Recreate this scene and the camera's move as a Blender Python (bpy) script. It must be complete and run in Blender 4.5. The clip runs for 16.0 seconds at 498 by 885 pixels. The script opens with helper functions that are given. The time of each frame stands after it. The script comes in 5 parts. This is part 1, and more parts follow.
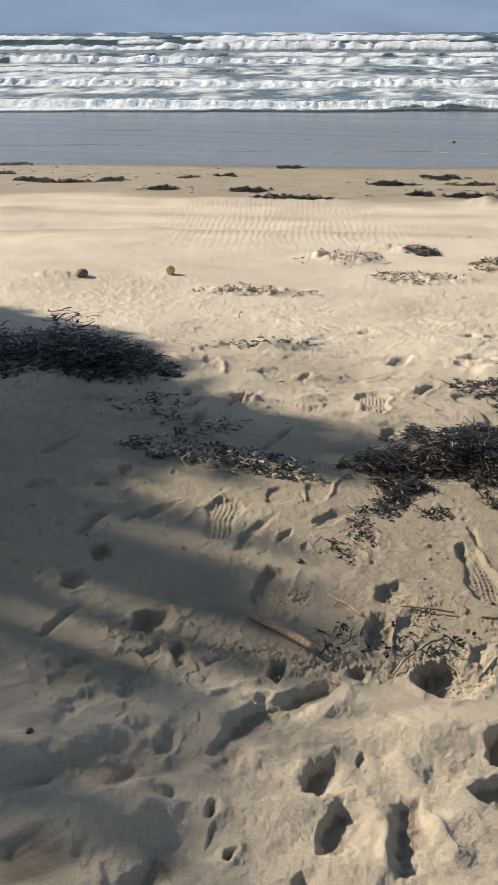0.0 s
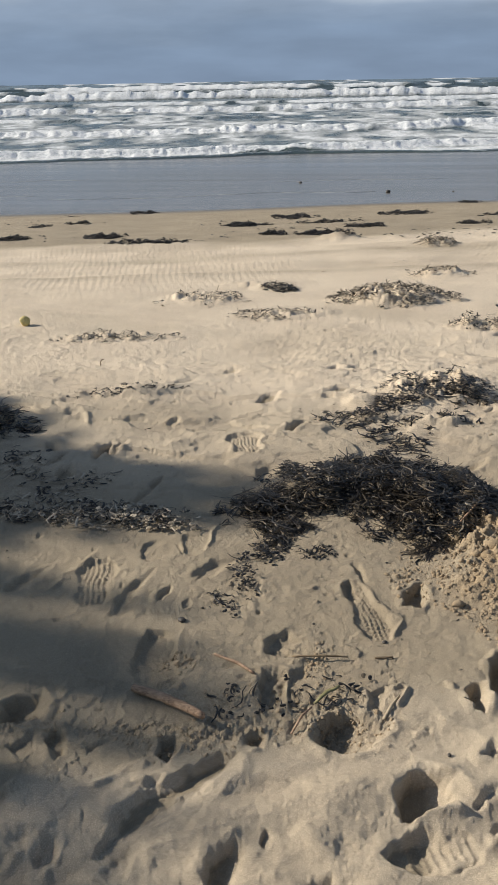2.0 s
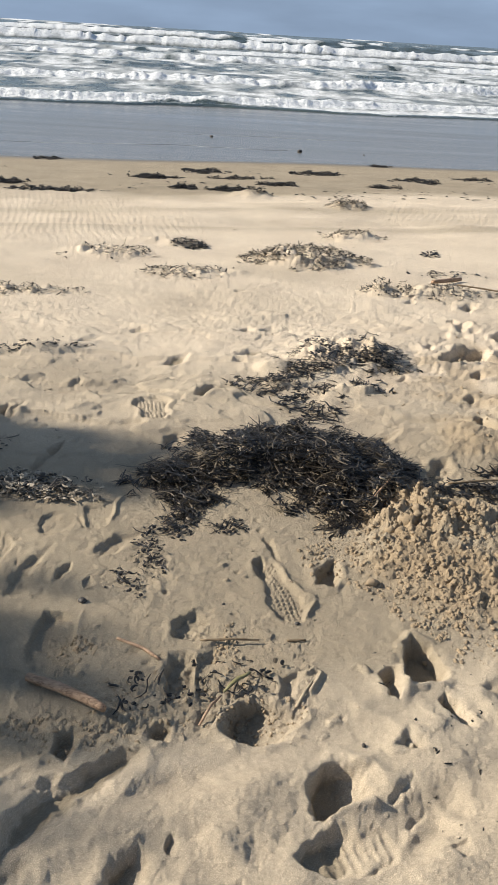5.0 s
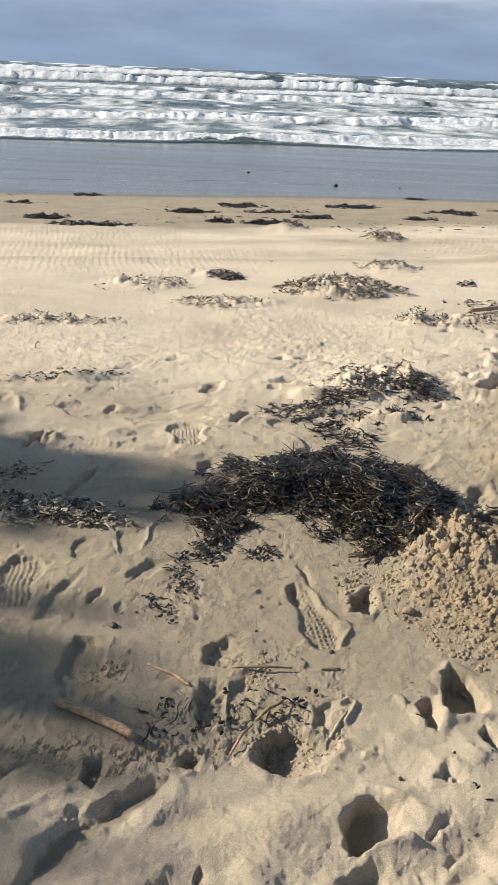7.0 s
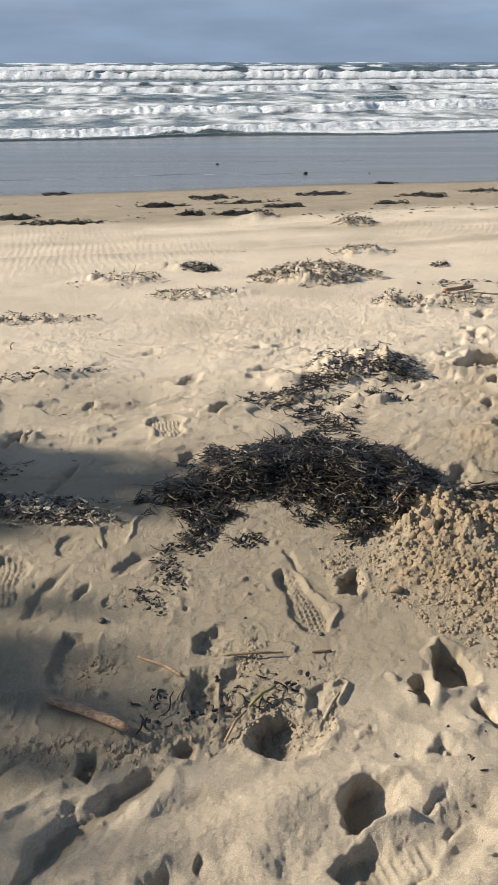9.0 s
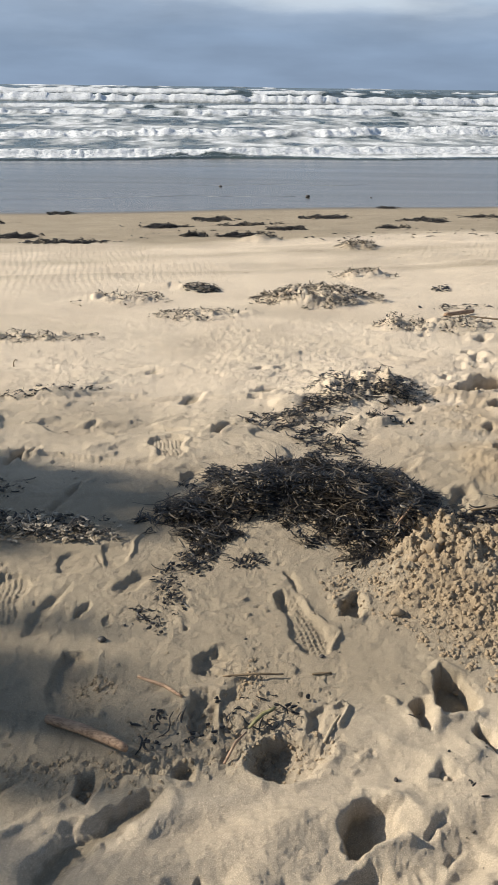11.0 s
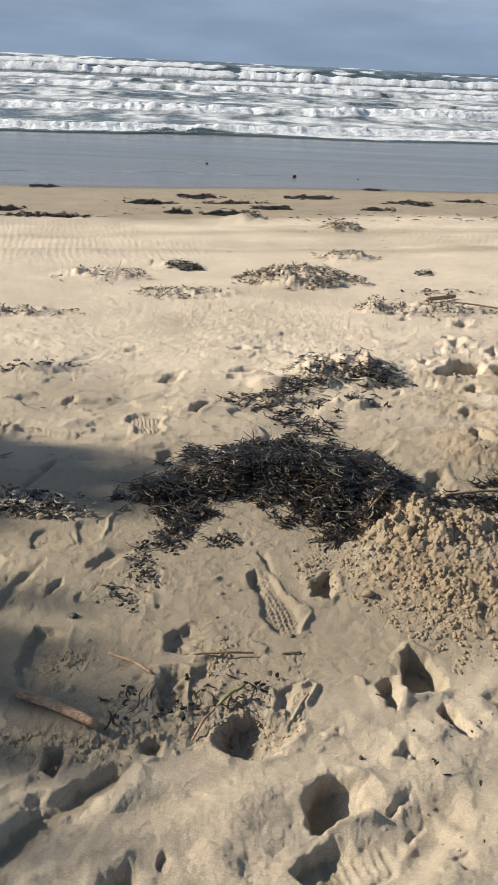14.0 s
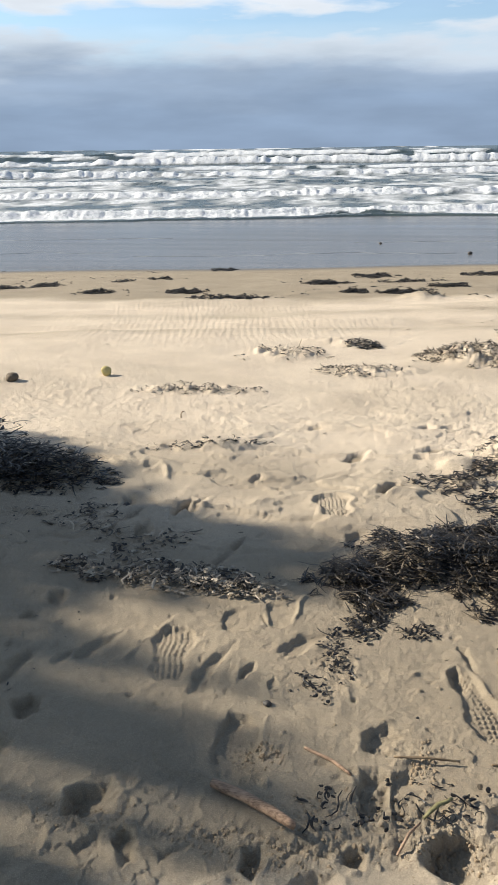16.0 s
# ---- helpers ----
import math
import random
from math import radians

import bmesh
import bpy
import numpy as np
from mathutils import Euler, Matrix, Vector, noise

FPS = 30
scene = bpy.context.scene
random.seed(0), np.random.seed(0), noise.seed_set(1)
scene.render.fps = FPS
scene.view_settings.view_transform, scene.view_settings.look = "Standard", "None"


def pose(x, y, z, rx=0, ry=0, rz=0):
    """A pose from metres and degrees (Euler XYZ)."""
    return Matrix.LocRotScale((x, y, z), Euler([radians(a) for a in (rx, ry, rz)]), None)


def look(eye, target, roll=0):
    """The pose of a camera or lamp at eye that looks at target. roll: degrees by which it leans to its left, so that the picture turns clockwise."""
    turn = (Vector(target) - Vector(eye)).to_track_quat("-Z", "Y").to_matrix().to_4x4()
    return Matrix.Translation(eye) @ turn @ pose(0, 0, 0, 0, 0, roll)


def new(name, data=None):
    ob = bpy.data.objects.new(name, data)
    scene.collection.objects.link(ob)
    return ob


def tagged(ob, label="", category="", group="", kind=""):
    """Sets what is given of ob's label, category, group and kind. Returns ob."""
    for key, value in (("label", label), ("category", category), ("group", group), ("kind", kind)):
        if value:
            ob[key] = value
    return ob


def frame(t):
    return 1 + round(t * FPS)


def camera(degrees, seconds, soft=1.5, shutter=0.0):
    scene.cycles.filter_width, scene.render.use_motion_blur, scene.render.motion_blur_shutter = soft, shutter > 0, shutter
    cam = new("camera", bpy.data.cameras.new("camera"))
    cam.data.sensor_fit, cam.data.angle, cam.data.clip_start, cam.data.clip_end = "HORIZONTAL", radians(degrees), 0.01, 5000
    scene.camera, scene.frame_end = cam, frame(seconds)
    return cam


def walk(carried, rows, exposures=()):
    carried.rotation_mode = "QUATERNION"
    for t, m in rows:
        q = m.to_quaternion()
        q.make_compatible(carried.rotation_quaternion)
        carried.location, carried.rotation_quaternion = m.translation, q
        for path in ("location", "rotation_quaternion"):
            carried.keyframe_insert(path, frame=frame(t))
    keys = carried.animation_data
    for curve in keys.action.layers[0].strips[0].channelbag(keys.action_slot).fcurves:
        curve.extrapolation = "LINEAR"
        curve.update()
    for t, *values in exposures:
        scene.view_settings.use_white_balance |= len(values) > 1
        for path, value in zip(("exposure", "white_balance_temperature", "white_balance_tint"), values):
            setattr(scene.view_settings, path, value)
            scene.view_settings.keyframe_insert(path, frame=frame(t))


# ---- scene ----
cam = camera(34.2, 16.0)
PATH = [
    (0, (0.364, -0.121, 1.23), (-0.255, 1.552, 0.325), -0.1),
    (0.5, (0.375, -0.122, 1.239), (-0.257, 1.603, 0.448), -0.3),
    (1, (0.399, -0.152, 1.222), (-0.171, 1.57, 0.378), -1.4),
    (1.5, (0.432, -0.179, 1.224), (-0.02, 1.588, 0.404), -3.0),
    (2, (0.35, -0.005, 1.194), (0.013, 1.79, 0.378), -1.0),
    (2.5, (0.301, 0.131, 1.151), (0.121, 1.886, 0.21), 3.7),
    (3, (0.275, 0.151, 1.129), (0.138, 1.88, 0.134), 4.4),
    (3.5, (0.326, 0.104, 1.173), (0.241, 1.869, 0.238), 3.7),
    (5.8, (0.31, 0.121, 1.145), (0.194, 1.902, 0.244), 3.1),
    (6, (0.312, 0.114, 1.139), (0.175, 1.892, 0.233), 2.6),
    (6.5, (0.319, 0.144, 1.138), (0.138, 1.927, 0.251), 2.2),
    (7, (0.321, 0.126, 1.139), (0.131, 1.934, 0.304), 2.4),
    (7.5, (0.323, 0.131, 1.132), (0.132, 1.935, 0.29), 1.4),
    (8, (0.332, 0.135, 1.124), (0.153, 1.932, 0.264), -0.4),
    (8.5, (0.335, 0.132, 1.124), (0.176, 1.934, 0.269), -0.6),
    (10.8, (0.305, 0.118, 1.135), (0.167, 1.939, 0.32), 1.5),
    (11, (0.321, 0.122, 1.127), (0.173, 1.947, 0.322), 0.8),
    (11.5, (0.347, 0.124, 1.113), (0.231, 1.934, 0.272), -0.5),
    (12, (0.356, 0.123, 1.109), (0.277, 1.913, 0.221), -0.7),
    (12.5, (0.359, 0.128, 1.104), (0.286, 1.91, 0.199), -0.7),
    (13, (0.361, 0.122, 1.117), (0.302, 1.908, 0.22), 0.4),
    (13.5, (0.355, 0.13, 1.115), (0.312, 1.923, 0.231), 1.5),
    (14, (0.333, 0.12, 1.129), (0.235, 1.928, 0.281), 2.7),
    (14.5, (0.284, 0.115, 1.149), (0.013, 1.942, 0.381), 2.8),
    (15, (0.237, 0.139, 1.132), (-0.219, 1.952, 0.42), 2.2),
    (15.5, (0.243, 0.147, 1.122), (-0.306, 1.94, 0.427), 1.3),
    (16, (0.25, 0.151, 1.131), (-0.264, 1.959, 0.447), -0.8),
]
EXPOSURES = [(0.0, 0.58), (1.2, 0.50), (1.9, 0.36), (2.5, 0.38), (3.0, 0.53), (7.0, 0.68), (8.2, 0.60), (12.0, 0.55), (13.5, 0.48), (14.5, 0.68), (16.0, 0.74)]
walk(cam, [(t, look(eye, target, roll)) for t, eye, target, roll in PATH], exposures=EXPOSURES)


# ---------------------------------------------------------------- world, sun
SUN_EL, SUN_DIR = radians(28.0), Vector((1.0, -0.10, 0.0)).normalized()


def links(tree, *pairs):
    for a, b in pairs:
        tree.links.new(a, b)


def make_world():
    w = bpy.data.worlds.new("sky")
    w.use_nodes = True
    scene.world = w
    nt = w.node_tree
    nt.nodes.clear()
    N = nt.nodes.new
    sky = N("ShaderNodeTexSky")
    sky.sky_type, sky.sun_disc = "NISHITA", False
    sky.sun_elevation = SUN_EL
    sky.sun_rotation = math.atan2(-SUN_DIR.x, -SUN_DIR.y)
    clear = N("ShaderNodeBackground")
    clear.inputs[1].default_value = 0.10
    tint = N("ShaderNodeMix")
    tint.data_type, tint.blend_type = "RGBA", "MULTIPLY"
    tint.inputs[0].default_value, tint.inputs[7].default_value = 1.0, (0.64, 0.82, 1.0, 1)
    coord, sep = N("ShaderNodeTexCoord"), N("ShaderNodeSeparateXYZ")
    # cloud sheets, drawn out sideways
    stretch = N("ShaderNodeMapping")
    stretch.inputs["Scale"].default_value = (1.0, 1.0, 5.0)
    big = N("ShaderNodeTexNoise")
    big.inputs["Scale"].default_value, big.inputs["Detail"].default_value = 3.2, 7.0
    big.inputs["Roughness"].default_value = 0.55
    tone = N("ShaderNodeTexNoise")
    tone.inputs["Scale"].default_value, tone.inputs["Detail"].default_value = 7.0, 7.0
    # the height up to which the rain bank stands, waved by the noise
    lift = N("ShaderNodeMath")
    lift.operation = "MULTIPLY_ADD"
    lift.inputs[1].default_value, lift.inputs[2].default_value = 0.10, -0.05
    high = N("ShaderNodeMath")
    high.operation = "ADD"
    ramp = N("ShaderNodeValToRGB")
    e = ramp.color_ramp.elements
    e[0].position, e[0].color = 0.0, (0.235, 0.315, 0.44, 1)
    e[1].position, e[1].color = 1.0, (0.16, 0.195, 0.25, 1)
    for p, c in ((0.045, (0.245, 0.33, 0.46, 1)), (0.075, (0.31, 0.395, 0.52, 1)), (0.10, (0.54, 0.62, 0.71, 1)), (0.16, (0.72, 0.77, 0.83, 1)), (0.30, (0.22, 0.26, 0.32, 1))):
        k = e.new(p)
        k.color = c
    patch = N("ShaderNodeMix")
    patch.data_type = "RGBA"
    patch.blend_type = "MULTIPLY"
    patch.inputs[0].default_value = 0.45
    cloud = N("ShaderNodeBackground")
    cloud.inputs[1].default_value = 0.92
    gap = N("ShaderNodeMapRange")
    gap.inputs[1].default_value, gap.inputs[2].default_value = 0.44, 0.56
    above = N("ShaderNodeMapRange")
    above.inputs[1].default_value, above.inputs[2].default_value = 0.08, 0.13
    blue = N("ShaderNodeMath")
    blue.operation = "MULTIPLY"
    some = N("ShaderNodeMath")
    some.operation = "MULTIPLY"
    some.inputs[1].default_value = 0.8
    mix, out = N("ShaderNodeMixShader"), N("ShaderNodeOutputWorld")
    links(nt, (sky.outputs[0], tint.inputs[6]), (tint.outputs[2], clear.inputs[0]), (coord.outputs["Generated"], stretch.inputs[0]), (coord.outputs["Generated"], sep.inputs[0]),
          (stretch.outputs[0], big.inputs["Vector"]), (stretch.outputs[0], tone.inputs["Vector"]),
          (big.outputs[0], lift.inputs[0]), (lift.outputs[0], high.inputs[0]), (sep.outputs[2], high.inputs[1]), (high.outputs[0], ramp.inputs[0]),
          (ramp.outputs[0], patch.inputs[6]), (tone.outputs[0], patch.inputs[7]), (patch.outputs[2], cloud.inputs[0]),
          (tone.outputs[0], gap.inputs[0]), (sep.outputs[2], above.inputs[0]), (gap.outputs[0], blue.inputs[0]), (above.outputs[0], blue.inputs[1]),
          (blue.outputs[0], some.inputs[0]), (some.outputs[0], mix.inputs[0]), (cloud.outputs[0], mix.inputs[1]), (clear.outputs[0], mix.inputs[2]), (mix.outputs[0], out.inputs[0]))


make_world()
sun = new("sun", bpy.data.lights.new("sun", "SUN"))
sun.data.energy, sun.data.angle, sun.data.color = 5.0, radians(0.55), (1.0, 0.91, 0.78)
sun.matrix_world = look((-20, 2, 12), Vector((-20, 2, 12)) + SUN_DIR * math.cos(SUN_EL) - Vector((0, 0, math.sin(SUN_EL))))


# ---------------------------------------------------------------- numbers and noise
def smooth(a, b, v):
    t = np.clip((v - a) / (b - a), 0, 1)
    return t * t * (3 - 2 * t)


def hash2(i, j, seed):
    n = (i.astype(np.int64) * 374761393 + j.astype(np.int64) * 668265263 + seed * 974634541) & 0xFFFFFFFF
    n = ((n ^ (n >> 13)) * 1274126177) & 0xFFFFFFFF
    n = ((n ^ (n >> 16)) * 2246822519) & 0xFFFFFFFF
    return ((n ^ (n >> 15)) & 0xFFFF) / 65535.0


def grain(x, y, seed=0):
    """Smooth value noise, -1 to 1."""
    i, j = np.floor(x), np.floor(y)
    u, v = x - i, y - j
    u, v = u * u * u * (u * (u * 6 - 15) + 10), v * v * v * (v * (v * 6 - 15) + 10)
    a, b, c, d = hash2(i, j, seed), hash2(i + 1, j, seed), hash2(i, j + 1, seed), hash2(i + 1, j + 1, seed)
    return 2 * ((a * (1 - u) + b * u) * (1 - v) + (c * (1 - u) + d * u) * v) - 1


def fbm(x, y, octaves=4, seed=0, gain=0.5):
    out, amp, c, s = 0, 1.0, 0.8, 0.6
    for k in range(octaves):
        out = out + amp * grain(x + 17.3 * k, y - 9.1 * k, seed + k)
        x, y, amp = 2.03 * (c * x - s * y), 2.03 * (s * x + c * y), amp * gain
    return out


# ---------------------------------------------------------------- lie of the beach
SHORE = (-0.284, 0.959)  # towards the sea
SEA_Z = -2.10
STEP = 0.05
RUN = np.arange(-80, 4000, STEP)
FALL = np.interp(RUN, [-80, 0.9, 1.0, 2.2, 3.5, 14, 20, 32, 60, 400, 4000], [-0.03, -0.03, -0.04, -0.045, -0.085, -0.085, -0.055, -0.025, -0.02, -0.005, 0])
LEVEL = np.concatenate([[0], np.cumsum((FALL[1:] + FALL[:-1]) / 2 * STEP)])
LEVEL -= np.interp(1.4, RUN, LEVEL)


def to_sea(x, y):
    return SHORE[0] * x + SHORE[1] * y


def beach(x, y):
    return np.interp(to_sea(x, y), RUN, LEVEL)


# ---------------------------------------------------------------- materials
def material(name, build):
    m = bpy.data.materials.new(name)
    m.use_nodes = True
    nt = m.node_tree
    build(nt, nt.nodes["Principled BSDF"])
    return m


def tex(nt, scale, detail=4.0, rough=0.55, vector=None, kind="ShaderNodeTexNoise"):
    n = nt.nodes.new(kind)
    n.inputs["Scale"].default_value = scale
    if kind == "ShaderNodeTexNoise":
        n.inputs["Detail"].default_value, n.inputs["Roughness"].default_value = detail, rough
    if vector is None:
        vector = nt.nodes.new("ShaderNodeTexCoord").outputs["Object"]
    nt.links.new(vector, n.inputs["Vector"])
    return n


def ramp(nt, fac, *stops):
    n = nt.nodes.new("ShaderNodeValToRGB")
    e = n.color_ramp.elements
    while len(e) < len(stops):
        e.new(0.5)
    for k, (p, c) in zip(e, stops):
        k.position, k.color = p, (*c, 1) if len(c) == 3 else c
    nt.links.new(fac, n.inputs[0])
    return n.outputs[0]


def blend(nt, fac, a, b, how="MIX"):
    n = nt.nodes.new("ShaderNodeMix")
    n.data_type, n.blend_type = "RGBA", how
    for socket, v in ((n.inputs[0], fac), (n.inputs[6], a), (n.inputs[7], b)):
        if isinstance(v, (int, float)):
            socket.default_value = v
        elif isinstance(v, tuple):
            socket.default_value = (*v, 1)
        else:
            nt.links.new(v, socket)
    return n.outputs[2]


def calc(nt, op, a, b=0.0, c=0.0):
    n = nt.nodes.new("ShaderNodeMath")
    n.operation = op
    for socket, v in zip(n.inputs, (a, b, c)):
        if isinstance(v, (int, float)):
            socket.default_value = v
        else:
            nt.links.new(v, socket)
    return n.outputs[0]


def bump(nt, height, strength, distance, after=None):
    n = nt.nodes.new("ShaderNodeBump")
    n.inputs["Strength"].default_value, n.inputs["Distance"].default_value = strength, distance
    nt.links.new(height, n.inputs["Height"])
    if after is not None:
        nt.links.new(after, n.inputs["Normal"])
    return n.outputs[0]


def attribute(nt, name):
    n = nt.nodes.new("ShaderNodeAttribute")
    n.attribute_name = name
    return n.outputs["Fac"]


def build_sand(nt, b):
    """Dry pale sand, damp firm sand and wet sand with a film of water."""
    # the damp layer holds real damp plus shade painted into deep pit floors
    damp, wet, dug = attribute(nt, "damp"), attribute(nt, "wet"), attribute(nt, "dug")
    patch, fine, speck = tex(nt, 2.3, 5), tex(nt, 150, 8, 0.85), tex(nt, 620, 3, 0.8)
    dry = ramp(nt, patch.outputs[0], (0.3, (0.60, 0.502, 0.383)), (0.7, (0.70, 0.594, 0.455)))
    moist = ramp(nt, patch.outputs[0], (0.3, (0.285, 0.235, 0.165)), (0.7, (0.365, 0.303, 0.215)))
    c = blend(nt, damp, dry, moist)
    c = blend(nt, dug, c, (0.36, 0.272, 0.172))
    c = blend(nt, wet, c, (0.10, 0.085, 0.065))
    c = blend(nt, 0.42, c, ramp(nt, fine.outputs[0], (0.36, (0.5, 0.47, 0.44)), (0.5, (0.98, 0.98, 0.97)), (0.66, (1.35, 1.33, 1.28))), "MULTIPLY")
    grains = ramp(nt, speck.outputs[0], (0.33, (0.25, 0.22, 0.19)), (0.46, (0.88, 0.88, 0.88)), (0.56, (1.05, 1.05, 1.05)), (0.68, (2.3, 2.3, 2.2)))
    c = blend(nt, calc(nt, "MULTIPLY_ADD", wet, -0.8, 0.85), c, grains, "MULTIPLY")
    nt.links.new(c, b.inputs["Base Color"])
    bands = nt.nodes.new("ShaderNodeMapping")
    nt.links.new(nt.nodes.new("ShaderNodeTexCoord").outputs["Object"], bands.inputs[0])
    bands.inputs["Rotation"].default_value, bands.inputs["Scale"].default_value = (0, 0, radians(-16.5)), (0.10, 1.0, 1.0)
    film = tex(nt, 0.7, 3, 0.5, bands.outputs[0])
    shine = calc(nt, "MULTIPLY_ADD", film.outputs[0], 0.22, 0.10)
    r = nt.nodes.new("ShaderNodeMix")
    nt.links.new(wet, r.inputs[0])
    r.inputs[2].default_value = 0.93
    nt.links.new(shine, r.inputs[3])
    nt.links.new(r.outputs[0], b.inputs["Roughness"])
    b.inputs["Specular IOR Level"].default_value = 0.35
    hush = calc(nt, "SUBTRACT", 1.0, wet)
    h = calc(nt, "MULTIPLY", calc(nt, "ADD", fine.outputs[0], calc(nt, "MULTIPLY", speck.outputs[0], 0.5)), hush)
    h2 = calc(nt, "MULTIPLY", tex(nt, 26, 6, 0.65).outputs[0], hush)
    nt.links.new(bump(nt, calc(nt, "MULTIPLY", film.outputs[0], wet), 0.015, 0.05, bump(nt, h, 0.74, 0.006, bump(nt, h2, 0.20, 0.012))), b.inputs["Normal"])


def build_sea(nt, b):
    foam = attribute(nt, "foam")
    along = nt.nodes.new("ShaderNodeMapping")
    nt.links.new(nt.nodes.new("ShaderNodeTexCoord").outputs["Object"], along.inputs[0])
    along.inputs["Rotation"].default_value, along.inputs["Scale"].default_value = (0, 0, radians(-16.5)), (1.0, 0.28, 1.0)
    lace = tex(nt, 1.1, 9, 0.72, along.outputs[0])
    cover = calc(nt, "ADD", foam, calc(nt, "MULTIPLY_ADD", lace.outputs[0], 0.9, -0.45))
    m = nt.nodes.new("ShaderNodeMapRange")
    nt.links.new(cover, m.inputs[0])
    m.inputs[1].default_value, m.inputs[2].default_value = 0.30, 0.74
    white = m.outputs[0]
    water = ramp(nt, tex(nt, 0.08, 4).outputs[0], (0.35, (0.030, 0.046, 0.043)), (0.65, (0.056, 0.076, 0.068)))
    froth = tex(nt, 4.5, 8, 0.75)
    curd = ramp(nt, froth.outputs[0], (0.36, (0.40, 0.44, 0.46)), (0.52, (0.76, 0.78, 0.79)), (0.7, (0.88, 0.88, 0.88)))
    nt.links.new(blend(nt, white, water, curd), b.inputs["Base Color"])
    nt.links.new(calc(nt, "MULTIPLY_ADD", white, 0.65, 0.25), b.inputs["Roughness"])
    b.inputs["IOR"].default_value = 1.33
    chop = tex(nt, 1.6, 6, 0.65)
    n1 = bump(nt, chop.outputs[0], 0.55, 0.25)
    nt.links.new(bump(nt, calc(nt, "MULTIPLY", froth.outputs[0], white), 0.6, 0.15, n1), b.inputs["Normal"])


def build_wrack(nt, b):
    """Damp black-brown weed."""
    rnd = nt.nodes.new("ShaderNodeNewGeometry").outputs["Random Per Island"]
    c = ramp(nt, rnd, (0.0, (0.006, 0.005, 0.004)), (0.7, (0.014, 0.011, 0.008)), (0.95, (0.045, 0.032, 0.02)))
    nt.links.new(blend(nt, 0.5, c, ramp(nt, tex(nt, 60, 4).outputs[0], (0.3, (0.6, 0.6, 0.6)), (0.7, (1.3, 1.3, 1.3))), "MULTIPLY"), b.inputs["Base Color"])
    b.inputs["Roughness"].default_value = 0.6


def build_weed(nt, b):
    """Dried eelgrass and kelp: black-brown, with pale and rusty strands."""
    rnd = nt.nodes.new("ShaderNodeNewGeometry").outputs["Random Per Island"]
    c = ramp(nt, rnd, (0.0, (0.004, 0.0034, 0.0027)), (0.55, (0.011, 0.009, 0.0066)), (0.74, (0.030, 0.024, 0.017)), (0.90, (0.11, 0.088, 0.058)), (0.98, (0.28, 0.235, 0.17)))
    c = blend(nt, 0.5, c, ramp(nt, tex(nt, 90, 4).outputs[0], (0.3, (0.5, 0.5, 0.5)), (0.7, (1.4, 1.35, 1.3))), "MULTIPLY")
    nt.links.new(c, b.inputs["Base Color"])
    b.inputs["Roughness"].default_value = 0.42
    b.inputs["Specular IOR Level"].default_value = 0.4
    nt.links.new(bump(nt, tex(nt, 160, 3).outputs[0], 0.4, 0.002), b.inputs["Normal"])


def build_sandy_weed(nt, b):
    """Weed that is half covered with blown sand."""
    rnd = nt.nodes.new("ShaderNodeNewGeometry").outputs["Random Per Island"]
    c = ramp(nt, rnd, (0.0, (0.014, 0.011, 0.008)), (0.32, (0.04, 0.032, 0.023)), (0.55, (0.18, 0.148, 0.105)), (0.82, (0.44, 0.37, 0.275)))
    nt.links.new(blend(nt, 0.5, c, ramp(nt, tex(nt, 120, 4).outputs[0], (0.3, (0.55, 0.55, 0.55)), (0.7, (1.3, 1.3, 1.3))), "MULTIPLY"), b.inputs["Base Color"])
    b.inputs["Roughness"].default_value = 0.7


def build_wood(light, dark):
    def build(nt, b):
        vec = nt.nodes.new("ShaderNodeMapping")
        nt.links.new(nt.nodes.new("ShaderNodeTexCoord").outputs["Object"], vec.inputs[0])
        vec.inputs["Scale"].default_value = (1, 7, 7)
        g = tex(nt, 40, 6, 0.65, vec.outputs[0])
        c = ramp(nt, g.outputs[0], (0.35, dark), (0.6, light))
        nt.links.new(blend(nt, 0.4, c, ramp(nt, tex(nt, 26, 4).outputs[0], (0.4, (0.5, 0.48, 0.45)), (0.6, (1.2, 1.2, 1.2))), "MULTIPLY"), b.inputs["Base Color"])
        b.inputs["Roughness"].default_value = 0.75
        nt.links.new(bump(nt, g.outputs[0], 0.5, 0.002), b.inputs["Normal"])
    return build


def build_plain(light, dark, scale=40.0, rough=0.8):
    def build(nt, b):
        g = tex(nt, scale, 5, 0.6)
        nt.links.new(ramp(nt, g.outputs[0], (0.35, dark), (0.65, light)), b.inputs["Base Color"])
        b.inputs["Roughness"].default_value = rough
        nt.links.new(bump(nt, g.outputs[0], 0.5, 0.004), b.inputs["Normal"])
    return build


SAND = material("sand", build_sand)
SEA = material("sea", build_sea)
WEED = material("dry_seaweed", build_weed)
WRACK = material("wrack", build_wrack)
SANDY_WEED = material("sandy_seaweed", build_sandy_weed)
DRIFT = material("driftwood", build_wood((0.42, 0.28, 0.18), (0.16, 0.095, 0.055)))
TWIG = material("twig", build_wood((0.30, 0.22, 0.13), (0.13, 0.09, 0.05)))
CLOD = material("clod", build_plain((0.35, 0.268, 0.172), (0.225, 0.172, 0.11), 420.0, 0.95))
STONE = material("pebble", build_plain((0.07, 0.06, 0.05), (0.03, 0.026, 0.022), 60.0, 0.6))
ROCK = material("pale_rock", build_plain((0.42, 0.35, 0.24), (0.24, 0.19, 0.13), 40.0, 0.9))
BROWN_ROCK = material("brown_rock", build_plain((0.20, 0.155, 0.10), (0.08, 0.062, 0.045), 60.0, 0.9))
